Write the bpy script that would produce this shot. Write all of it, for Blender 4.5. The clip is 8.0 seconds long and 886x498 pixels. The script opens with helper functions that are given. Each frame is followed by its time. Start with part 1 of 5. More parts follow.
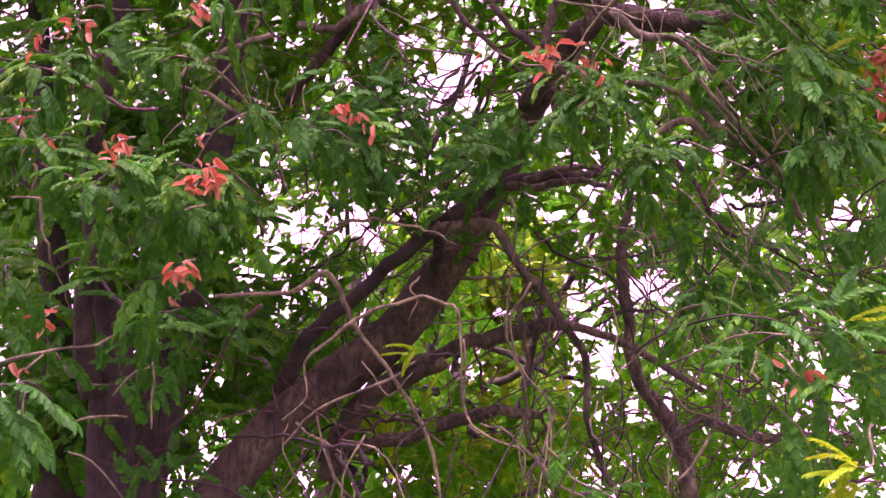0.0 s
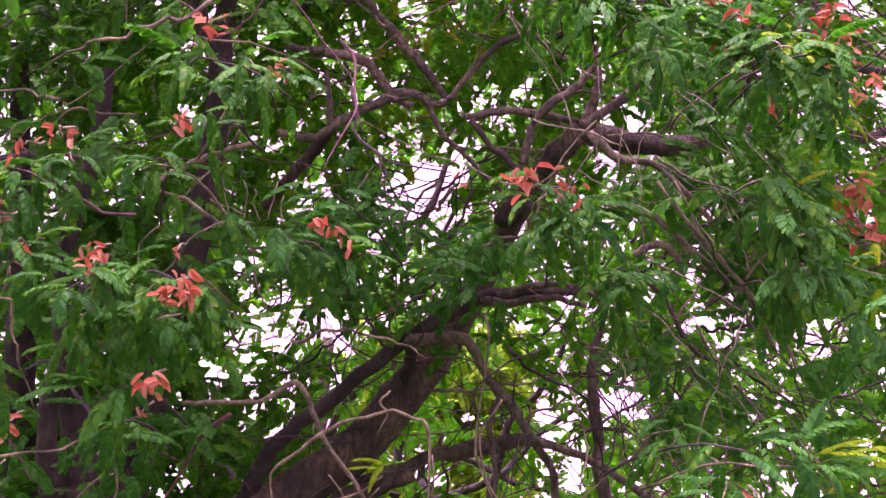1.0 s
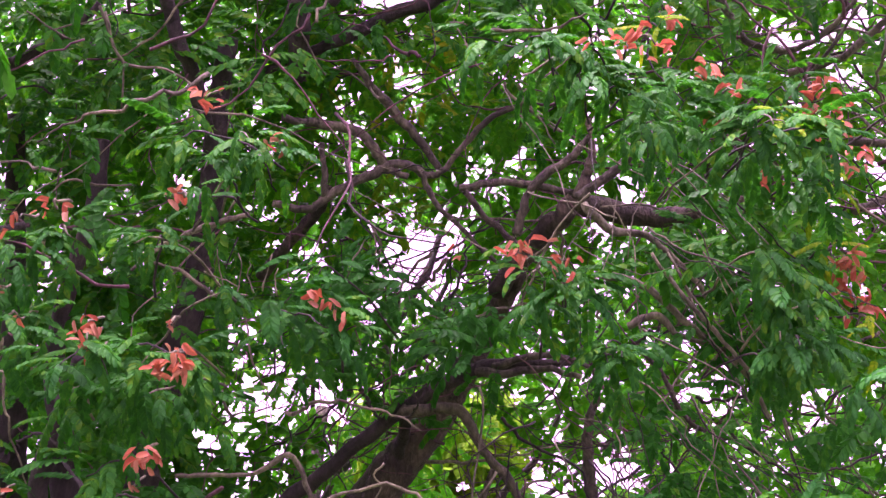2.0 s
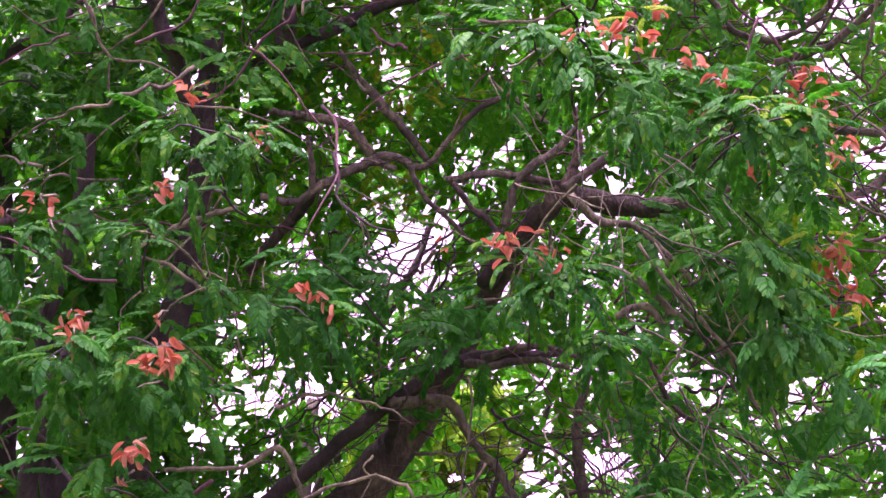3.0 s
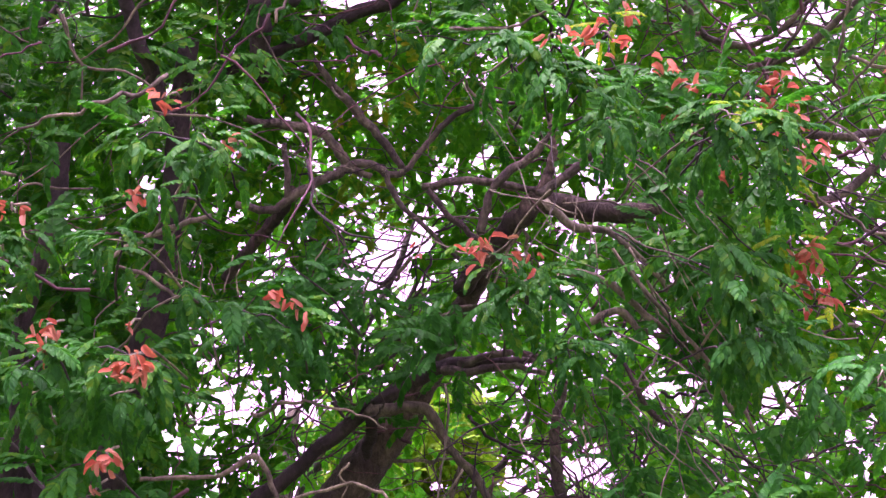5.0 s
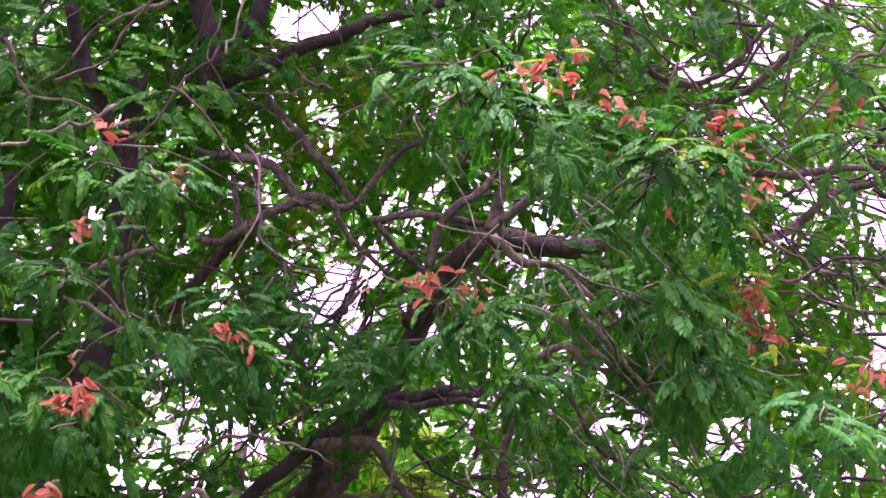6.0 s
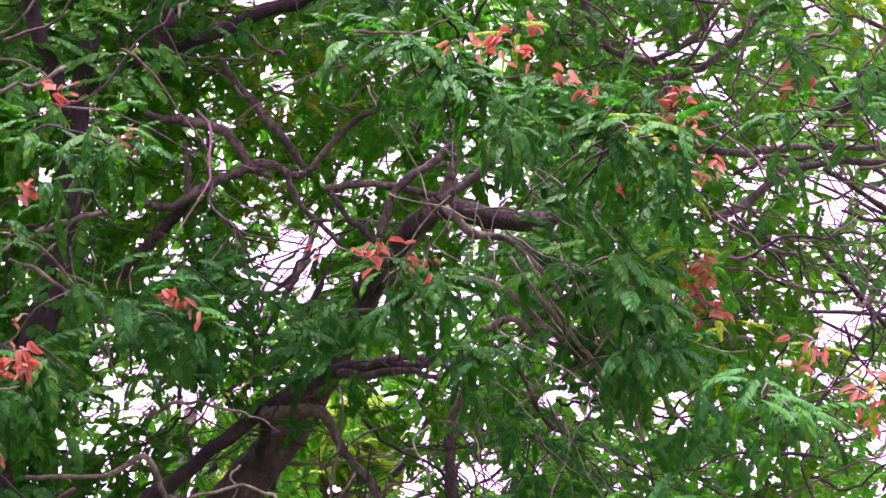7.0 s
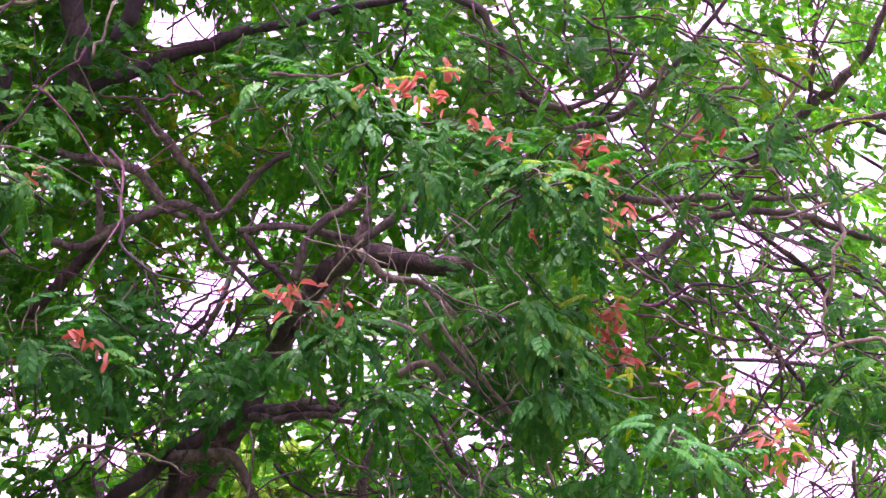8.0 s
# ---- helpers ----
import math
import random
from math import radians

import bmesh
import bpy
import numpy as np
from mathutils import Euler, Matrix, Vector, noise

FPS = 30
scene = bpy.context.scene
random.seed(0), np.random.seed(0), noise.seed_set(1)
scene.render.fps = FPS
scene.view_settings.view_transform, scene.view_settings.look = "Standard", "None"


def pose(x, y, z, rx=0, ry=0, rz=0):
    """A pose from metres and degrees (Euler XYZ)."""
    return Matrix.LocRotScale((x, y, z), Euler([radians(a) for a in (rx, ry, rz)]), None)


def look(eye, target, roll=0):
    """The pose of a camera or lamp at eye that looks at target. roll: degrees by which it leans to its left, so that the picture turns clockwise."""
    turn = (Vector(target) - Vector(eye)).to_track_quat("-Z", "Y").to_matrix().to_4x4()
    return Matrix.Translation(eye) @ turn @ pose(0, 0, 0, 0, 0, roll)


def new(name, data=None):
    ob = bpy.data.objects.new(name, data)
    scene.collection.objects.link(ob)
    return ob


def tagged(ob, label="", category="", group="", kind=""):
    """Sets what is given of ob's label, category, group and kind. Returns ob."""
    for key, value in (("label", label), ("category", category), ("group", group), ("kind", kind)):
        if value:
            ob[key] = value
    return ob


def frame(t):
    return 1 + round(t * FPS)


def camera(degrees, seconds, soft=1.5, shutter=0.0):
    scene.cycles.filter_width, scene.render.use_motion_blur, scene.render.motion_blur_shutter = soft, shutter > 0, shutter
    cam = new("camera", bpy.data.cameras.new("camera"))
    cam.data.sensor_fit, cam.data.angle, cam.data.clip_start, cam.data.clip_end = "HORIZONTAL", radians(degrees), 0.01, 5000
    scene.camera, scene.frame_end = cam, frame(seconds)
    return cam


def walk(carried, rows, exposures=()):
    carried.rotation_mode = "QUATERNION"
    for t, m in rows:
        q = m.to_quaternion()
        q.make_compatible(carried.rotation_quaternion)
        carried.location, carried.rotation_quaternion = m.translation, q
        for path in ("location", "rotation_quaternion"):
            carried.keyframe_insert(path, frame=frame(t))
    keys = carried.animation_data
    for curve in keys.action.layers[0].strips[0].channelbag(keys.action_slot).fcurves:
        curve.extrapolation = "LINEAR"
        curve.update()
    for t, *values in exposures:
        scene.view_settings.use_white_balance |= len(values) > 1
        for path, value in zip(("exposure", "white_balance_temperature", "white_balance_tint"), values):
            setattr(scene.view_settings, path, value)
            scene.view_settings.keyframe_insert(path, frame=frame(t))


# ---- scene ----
# ---- camera ----
cam = camera(37.0, 8.0, soft=1.45)
ROWS = [
    (0.0, -0.0208, 0.0461, 1.5086, 112.075, 0.327, 2.951),
    (0.5, -0.0301, 0.0247, 1.5567, 113.455, -0.311, 1.74),
    (1.0, -0.0341, 0.009, 1.5882, 116.353, -1.033, 0.984),
    (1.5, -0.0336, -0.0016, 1.6068, 118.431, -1.225, 0.679),
    (1.7, -0.0324, -0.0046, 1.6113, 119.203, -1.09, 0.78),
    (2.8, -0.0176, -0.012, 1.6167, 119.001, -0.534, 0.671),
    (3.0, -0.0139, -0.0121, 1.6155, 118.834, -0.36, 0.646),
    (3.5, -0.004, -0.0115, 1.6112, 118.211, -0.036, 0.453),
    (4.0, 0.0067, -0.0102, 1.6064, 117.916, -0.029, 0.045),
    (4.5, 0.0175, -0.0089, 1.6025, 118.577, 0.13, 0.405),
    (4.7, 0.0218, -0.0085, 1.6014, 118.922, 0.204, 0.453),
    (5.8, 0.0458, -0.0083, 1.6008, 120.256, 0.851, -1.467),
    (6.0, 0.0504, -0.0086, 1.6016, 120.67, 0.933, -1.868),
    (6.5, 0.0627, -0.0097, 1.6043, 120.312, 0.921, -3.145),
    (7.0, 0.0771, -0.0107, 1.6068, 119.323, 0.864, -4.107),
    (7.5, 0.0953, -0.0105, 1.6072, 119.755, 1.393, -5.765),
    (8.0, 0.119, -0.0077, 1.6032, 121.196, 1.928, -7.411),
]
walk(cam, [(t, pose(x, y, z, rx, ry, rz)) for t, x, y, z, rx, ry, rz in ROWS], exposures=[(0.0, 3.3, 7250, 92), (0.5, 3.34, 7250, 92), (1.0, 3.21, 6850, 80), (1.5, 3.2, 6450, 66), (4.5, 3.22, 6380, 65), (6.0, 3.22, 6300, 67), (8.0, 3.2, 6250, 68)])

# ---- overcast daylight ----
SUN_EL, SUN_ROT = radians(75), radians(205)
world = bpy.data.worlds.new("overcast_sky")
scene.world = world
world.use_nodes = True
wn, wl = world.node_tree.nodes, world.node_tree.links
wn.clear()
sky = wn.new("ShaderNodeTexSky")
sky.sky_type, sky.sun_disc, sky.sun_elevation, sky.sun_rotation = "NISHITA", False, SUN_EL, SUN_ROT
sky.air_density, sky.dust_density, sky.ozone_density = 1.0, 4.0, 1.0
grey = wn.new("ShaderNodeHueSaturation")
grey.inputs["Saturation"].default_value = 0.12
cloud = wn.new("ShaderNodeMix")
cloud.data_type, cloud.blend_type = "RGBA", "MULTIPLY"
cloud.inputs["Factor"].default_value = 1.0
cloud.inputs["B"].default_value = (1.0, 0.67, 0.96, 1)
back = wn.new("ShaderNodeBackground")
back.inputs["Strength"].default_value = 0.114
wout = wn.new("ShaderNodeOutputWorld")
wl.new(sky.outputs["Color"], grey.inputs["Color"])
wl.new(grey.outputs["Color"], cloud.inputs["A"])
wl.new(cloud.outputs["Result"], back.inputs["Color"])
wl.new(back.outputs["Background"], wout.inputs["Surface"])
sun = new("sun", bpy.data.lights.new("sun", "SUN"))
sun.data.energy, sun.data.angle, sun.data.color = 2.5, radians(30), (1.0, 0.96, 0.92)
sun_dir = Vector((math.sin(SUN_ROT) * math.cos(SUN_EL), math.cos(SUN_ROT) * math.cos(SUN_EL), math.sin(SUN_EL)))
sun.matrix_world = look(sun_dir * 50, (0, 0, 0))


# ---- materials ----
def node_material(name):
    m = bpy.data.materials.new(name)
    m.use_nodes = True
    n, l = m.node_tree.nodes, m.node_tree.links
    n.clear()
    return m, n, l, n.new("ShaderNodeOutputMaterial")


def ramp(n, stops):
    r = n.new("ShaderNodeValToRGB")
    el = r.color_ramp.elements
    while len(el) < len(stops):
        el.new(0.5)
    for e, (p, c) in zip(el, stops):
        e.position, e.color = p, (*c, 1)
    return r


def leaf_material(name, stops, through_colour, gloss=0.48, see_through=0.35, sheen=0.1):
    """Leaf blade: colour varies from leaf to leaf and leaflet to leaflet, with veins and a waxy upper face."""
    m, n, l, out = node_material(name)
    info, geo = n.new("ShaderNodeObjectInfo"), n.new("ShaderNodeNewGeometry")
    mix = n.new("ShaderNodeMath")
    mix.operation = "MULTIPLY_ADD"
    mix.inputs[1].default_value = 0.55
    l.new(geo.outputs["Random Per Island"], mix.inputs[0])
    tone = n.new("ShaderNodeMath")
    tone.operation = "MULTIPLY"
    tone.inputs[1].default_value = 0.45
    l.new(info.outputs["Random"], tone.inputs[0])
    l.new(tone.outputs[0], mix.inputs[2])
    col = ramp(n, stops)
    l.new(mix.outputs[0], col.inputs[0])
    tex = n.new("ShaderNodeTexNoise")
    tex.inputs["Scale"].default_value = 38.0
    tex.inputs["Detail"].default_value = 3.0
    coord = n.new("ShaderNodeTexCoord")
    l.new(coord.outputs["Object"], tex.inputs["Vector"])
    spot = ramp(n, [(0.3, (0.72, 0.74, 0.6)), (0.65, (1.1, 1.08, 1.0))])
    l.new(tex.outputs["Fac"], spot.inputs[0])
    mul = n.new("ShaderNodeMix")
    mul.data_type, mul.blend_type = "RGBA", "MULTIPLY"
    mul.inputs["Factor"].default_value = 1.0
    l.new(col.outputs[0], mul.inputs["A"])
    l.new(spot.outputs[0], mul.inputs["B"])
    bump = n.new("ShaderNodeBump")
    bump.inputs["Strength"].default_value = 0.25
    bump.inputs["Distance"].default_value = 0.004
    l.new(tex.outputs["Fac"], bump.inputs["Height"])
    face = n.new("ShaderNodeBsdfPrincipled")
    face.inputs["Roughness"].default_value = gloss
    face.inputs["Specular IOR Level"].default_value = sheen
    l.new(mul.outputs["Result"], face.inputs["Base Color"])
    l.new(bump.outputs[0], face.inputs["Normal"])
    trans = n.new("ShaderNodeBsdfTranslucent")
    thr = n.new("ShaderNodeMix")
    thr.data_type, thr.blend_type = "RGBA", "MULTIPLY"
    thr.inputs["Factor"].default_value = 1.0
    l.new(mul.outputs["Result"], thr.inputs["A"])
    thr.inputs["B"].default_value = (*through_colour, 1)
    l.new(thr.outputs["Result"], trans.inputs["Color"])
    both = n.new("ShaderNodeMixShader")
    both.inputs[0].default_value = see_through
    l.new(face.outputs[0], both.inputs[1])
    l.new(trans.outputs[0], both.inputs[2])
    l.new(both.outputs[0], out.inputs["Surface"])
    return m


def bark_material(name, dark, light, scale=9.0, depth=0.02):
    """Furrowed bark with lichen patches."""
    m, n, l, out = node_material(name)
    coord = n.new("ShaderNodeTexCoord")
    stretch = n.new("ShaderNodeMapping")
    stretch.inputs["Scale"].default_value = (1.0, 1.0, 0.35)
    l.new(coord.outputs["Object"], stretch.inputs["Vector"])
    fur = n.new("ShaderNodeTexNoise")
    fur.inputs["Scale"].default_value, fur.inputs["Detail"].default_value, fur.inputs["Roughness"].default_value = scale * 3, 6.0, 0.7
    l.new(stretch.outputs[0], fur.inputs["Vector"])
    big = n.new("ShaderNodeTexNoise")
    big.inputs["Scale"].default_value, big.inputs["Detail"].default_value = scale * 0.45, 4.0
    l.new(coord.outputs["Object"], big.inputs["Vector"])
    c1 = ramp(n, [(0.32, dark), (0.68, light)])
    l.new(fur.outputs["Fac"], c1.inputs[0])
    c2 = ramp(n, [(0.33, (0.4, 0.4, 0.4)), (0.52, (0.95, 0.95, 0.95)), (0.70, (1.7, 1.75, 1.55))])
    l.new(big.outputs["Fac"], c2.inputs[0])
    mul = n.new("ShaderNodeMix")
    mul.data_type, mul.blend_type = "RGBA", "MULTIPLY"
    mul.inputs["Factor"].default_value = 1.0
    l.new(c1.outputs[0], mul.inputs["A"])
    l.new(c2.outputs[0], mul.inputs["B"])
    bump = n.new("ShaderNodeBump")
    bump.inputs["Strength"].default_value = 0.8
    bump.inputs["Distance"].default_value = depth
    l.new(fur.outputs["Fac"], bump.inputs["Height"])
    b = n.new("ShaderNodeBsdfPrincipled")
    b.inputs["Roughness"].default_value = 0.85
    l.new(mul.outputs["Result"], b.inputs["Base Color"])
    l.new(bump.outputs[0], b.inputs["Normal"])
    l.new(b.outputs[0], out.inputs["Surface"])
    return m


def ground_material():
    m, n, l, out = node_material("grassy_soil")
    coord = n.new("ShaderNodeTexCoord")
    a, b2 = n.new("ShaderNodeTexNoise"), n.new("ShaderNodeTexNoise")
    a.inputs["Scale"].default_value, b2.inputs["Scale"].default_value = 0.4, 14.0
    b2.inputs["Detail"].default_value = 8.0
    l.new(coord.outputs["Object"], a.inputs["Vector"])
    l.new(coord.outputs["Object"], b2.inputs["Vector"])
    s = n.new("ShaderNodeMath")
    s.operation = "MULTIPLY_ADD"
    s.inputs[1].default_value, s.inputs[2].default_value = 0.6, 0.1
    l.new(a.outputs["Fac"], s.inputs[0])
    t = n.new("ShaderNodeMath")
    t.operation = "MULTIPLY_ADD"
    t.inputs[1].default_value = 0.4
    l.new(b2.outputs["Fac"], t.inputs[0])
    l.new(s.outputs[0], t.inputs[2])
    c = ramp(n, [(0.3, (0.06, 0.042, 0.026)), (0.45, (0.03, 0.05, 0.014)), (0.75, (0.045, 0.08, 0.018))])
    l.new(t.outputs[0], c.inputs[0])
    p = n.new("ShaderNodeBsdfPrincipled")
    p.inputs["Roughness"].default_value = 0.95
    bump = n.new("ShaderNodeBump")
    bump.inputs["Distance"].default_value = 0.05
    l.new(b2.outputs["Fac"], bump.inputs["Height"])
    l.new(bump.outputs[0], p.inputs["Normal"])
    l.new(c.outputs[0], p.inputs["Base Color"])
    l.new(p.outputs[0], out.inputs["Surface"])
    return m


LEAF_NEAR = leaf_material("leaf_waxy_green", [(0.0, (0.004, 0.075, 0.014)), (0.45, (0.011, 0.13, 0.019)), (0.75, (0.024, 0.165, 0.014)), (1.0, (0.08, 0.21, 0.008))], (1.4, 1.8, 0.4), 0.58, 0.36, 0.09)
LEAF = leaf_material("leaf_green", [(0.0, (0.003, 0.08, 0.009)), (0.5, (0.009, 0.14, 0.012)), (0.82, (0.022, 0.18, 0.009)), (1.0, (0.07, 0.21, 0.006))], (1.1, 1.9, 0.4), 0.5)
LEAF_FRESH = leaf_material("leaf_fresh_green", [(0.0, (0.08, 0.24, 0.005)), (0.6, (0.14, 0.30, 0.005)), (1.0, (0.27, 0.36, 0.007))], (1.6, 1.6, 0.3), 0.55, 0.5)
# darker copy of the leaf; crown shade is put into its colour
LEAF_DIM = leaf_material("leaf_shade_green", [(0.0, (0.003, 0.075, 0.004)), (0.6, (0.009, 0.125, 0.005)), (1.0, (0.03, 0.165, 0.006))], (1.1, 2.1, 0.35), 0.6, 0.48)
# brighter copy of the leaf, with light from behind put into its colour
LEAF_BACKLIT = leaf_material("leaf_backlit_green", [(0.0, (0.008, 0.14, 0.003)), (0.6, (0.026, 0.2, 0.004)), (1.0, (0.11, 0.26, 0.005))], (1.4, 2.1, 0.25), 0.6, 0.64)
DRY = leaf_material("leaf_orange_red", [(0.0, (0.15, 0.033, 0.022)), (0.25, (0.31, 0.075, 0.043)), (0.5, (0.36, 0.125, 0.075)), (0.75, (0.38, 0.21, 0.145)), (1.0, (0.30, 0.24, 0.07))], (1.2, 1.0, 0.9), 0.6, 0.35)
# reddish tint imitates the purple fringe of thin twigs against bright sky
BARK_RED = bark_material("bark_fringe_red", (0.03, 0.015, 0.017), (0.12, 0.06, 0.066), 14.0, 0.006)
BARK = bark_material("bark_brown", (0.009, 0.0085, 0.0055), (0.105, 0.094, 0.06), 7.0, 0.08)
# trunk shade under the canopy is put into this darker bark colour
BARK_DARK = bark_material("bark_dark_shade", (0.006, 0.0055, 0.005), (0.042, 0.037, 0.032), 9.0, 0.03)
BARK_MID = bark_material("bark_grey_brown", (0.011, 0.011, 0.007), (0.112, 0.112, 0.072), 10.0, 0.03)
BARK_PALE = bark_material("bark_pale_twig", (0.038, 0.039, 0.023), (0.19, 0.196, 0.118), 14.0, 0.012)
SOIL = ground_material()


# ---- geometry helpers ----
def part(name, data, material, parent=None, label=""):
    ob = new(name, data)
    if material and not data.materials:
        data.materials.append(material)
    ob.parent = parent
    if parent and parent.type == "EMPTY":
        ob.matrix_parent_inverse = Matrix.Translation(parent.location).inverted()
    if label:
        ob["label"] = label
    return ob


def mesh_from(name, verts, faces, smooth=True):
    me = bpy.data.meshes.new(name)
    me.from_pydata([tuple(v) for v in verts], [], faces)
    if smooth:
        me.polygons.foreach_set("use_smooth", [True] * len(me.polygons))
    return me


def spline(points, steps):
    """Catmull-Rom line through points of any width."""
    p = np.array(points, float)
    if len(p) == 2:
        return p[0] + (p[1] - p[0]) * np.linspace(0, 1, steps + 1)[:, None]
    q = np.vstack([2 * p[0] - p[1], p, 2 * p[-1] - p[-2]])
    out = []
    for i in range(len(p) - 1):
        a, b, c, d = q[i:i + 4]
        for u in np.arange(steps) / steps:
            out.append(0.5 * (2 * b + (c - a) * u + (2 * a - 5 * b + 4 * c - d) * u * u + (3 * b - a - 3 * c + d) * u ** 3))
    out.append(p[-1])
    return np.array(out)


def tube_arrays(line, sides, rough, rng):
    """A knobbly tapering tube along a line of (x, y, z, radius)."""
    pos, rad = line[:, :3], line[:, 3]
    tan = np.gradient(pos, axis=0)
    tan /= np.linalg.norm(tan, axis=1)[:, None] + 1e-9
    ref = np.array([0.31, 0.77, 0.55])
    verts, faces = [], []
    ph = rng.uniform(0, 6.28, 6)
    run = np.r_[0, np.cumsum(np.linalg.norm(np.diff(pos, axis=0), axis=1))]
    for i in range(len(pos)):
        u = np.cross(tan[i], ref)
        u /= np.linalg.norm(u) + 1e-9
        v = np.cross(tan[i], u)
        for k in range(sides):
            a = 6.28318 * k / sides
            s = run[i] / max(rad[i], 0.01)
            bumpy = 1 + rough * (math.sin(2 * a + ph[0] + 0.5 * s) + 0.7 * math.sin(3 * a + ph[1] - 0.37 * s) + 0.8 * math.sin(0.9 * s + ph[2]) + 0.6 * math.sin(5 * a + ph[3] + 0.21 * s))
            if sides > 20:
                q = Vector((math.cos(a) * 3.2, math.sin(a) * 3.2, run[i] * 4.0))
                bumpy += 0.05 * noise.noise(q) + 0.05 * abs(noise.noise(Vector((math.cos(a) * 9, math.sin(a) * 9, run[i] * 5.0)))) + 0.035 * noise.noise(q * 4.0)
            verts.append(pos[i] + rad[i] * bumpy * (math.cos(a) * u + math.sin(a) * v))
    n = len(pos)
    for i in range(n - 1):
        for k in range(sides):
            k2 = (k + 1) % sides
            faces.append((i * sides + k, i * sides + k2, (i + 1) * sides + k2, (i + 1) * sides + k))
    faces.append(tuple(range(sides - 1, -1, -1)))
    faces.append(tuple((n - 1) * sides + k for k in range(sides)))
    return verts, faces


rng = np.random.default_rng(7)
BARE = []


def limb(tree, name, points, material=None, wander=0.08, label=""):
    """A trunk, limb or branch through a few (x, y, z, radius), with small crooks of its own."""
    thick = max(p[3] for p in points)
    big = thick > 0.09
    line = spline(points, 12 if big else (6 if thick > 0.012 else 3))
    k = len(line)
    if k > 4:
        kink = rng.normal(0, 1, (k, 3))
        kink = kink + np.roll(kink, 1, axis=0) * 0.8
        line[1:-1, :3] += (kink * (line[:, 3:] * (0.02 if big else wander) + (0.0 if big else (0.0015 if thick > 0.012 else 0.004))))[1:-1]
        line[1:-1, 3] *= rng.uniform(*((0.985, 1.015) if big else ((0.96, 1.04) if thick > 0.012 else (0.86, 1.14))), k - 2)
    line[:, 3] = np.maximum(line[:, 3], 0.003)
    if tree.name.startswith("leaning") and 0.02 < thick < 0.085 and line[:, 1].max() < 9.3 and line[:, 2].max() < 6.8:
        BARE.append(line[:, :4])
    v, f = tube_arrays(line, 30 if thick > 0.09 else (9 if thick > 0.03 else 6), 0.03 if thick > 0.03 else 0.07, rng)
    return part(name, mesh_from(name, v, f), material or (BARK if thick > 0.07 else BARK_MID), tree, label)


def leaflet_arrays(length, width, fine):
    """Leaf blade along +x, lifted at both sides of its midrib."""
    if fine:
        xs = (0.0, 0.22, 0.68, 0.93, 1.0)
        ws = (0.2, 0.92, 1.0, 0.62, 0.0)
        v = []
        for x, w in zip(xs, ws):
            bow = -0.2 * length * x * x
            v += [(x * length, w * width / 2, bow + 0.2 * width * w), (x * length, 0, bow), (x * length, -w * width / 2, bow + 0.2 * width * w)]
        f = []
        for i in range(3):
            a = 3 * i
            f += [(a, a + 1, a + 4, a + 3), (a + 1, a + 2, a + 5, a + 4)]
        f += [(9, 10, 12), (10, 11, 12)]
        v = v[:12] + [v[13]]
        return np.array(v), f
    v = [(0, 0, 0), (0.3 * length, width * 0.46, 0.1 * width), (0.75 * length, width * 0.4, -0.04 * length), (length, 0, -0.12 * length), (0.75 * length, -width * 0.4, -0.04 * length), (0.3 * length, -width * 0.46, 0.1 * width)]
    return np.array(v), [(0, 1, 2, 3), (0, 3, 4, 5)]


def frond_arrays(length, pairs, droop, fine, seed, slim=1.0, big=1.0):
    """A pinnate leaf: an arching midrib along +x with paired leaflets; +z is its upper face."""
    r = np.random.default_rng(seed)
    verts, faces = [], []
    n = 0

    def rib(s):
        return np.array([length * (s - 0.12 * droop * s ** 3), 0.02 * length * math.sin(3 * s + seed), length * (0.10 * s - droop * 0.55 * s * s)])

    steps = 5
    for i in range(steps + 1):
        s = i / steps
        c, w = rib(s), 0.0045 * (1.1 - 0.8 * s)
        verts += [c + (0, w, 0), c + (0, -w, 0), c + (0, 0, -w * 1.6)]
        if i:
            for a, b in ((0, 1), (1, 2), (2, 0)):
                faces.append((n - 3 + a, n - 3 + b, n + b, n + a))
        n += 3
    for i in range(pairs + 1):
        s = 0.2 + 0.78 * i / pairs
        size = big * length * (0.16 + 0.08 * math.sin(math.pi * (0.15 + 0.8 * i / pairs))) * r.uniform(0.9, 1.1)
        t = rib(min(s + 0.02, 1.0)) - rib(s - 0.02)
        pitch = math.atan2(t[2], t[0])
        for side in ((1, -1) if i < pairs else (0,)):
            if r.random() < 0.04:
                continue
            lv, lf = leaflet_arrays(size, size * 0.46 * slim, fine)
            yaw = side * radians(r.uniform(52, 68) - 20 * i / pairs)
            m = Euler((side * r.uniform(-0.25, 0.25), r.uniform(0.0, 0.3) - pitch, yaw)).to_matrix()
            lv = lv @ np.array(m).T + rib(s)
            verts += list(lv)
            faces += [tuple(k + n for k in f) for f in lf]
            n += len(lv)
    return np.array(verts), faces


FRONDS = [mesh_from("leaf", *frond_arrays(1.0, pr, dr, True, 20 + k, sl, 0.7), smooth=True) for k, (pr, dr, sl) in enumerate(
    [(13, 0.7, 1.1), (14, 1.0, 1.05), (16, 0.8, 1.0), (15, 0.5, 1.1), (13, 1.15, 1.15), (16, 0.65, 1.0)])]
FERNS = [mesh_from("leaf", *frond_arrays(1.0, pr, dr, True, 40 + k, 0.85, 0.62)) for k, (pr, dr) in enumerate([(15, 0.6), (17, 0.9), (16, 0.4)])]
FRONDS_FRESH = [f.copy() for f in FERNS]
for f in FRONDS + FERNS:
    f.materials.append(LEAF_NEAR)
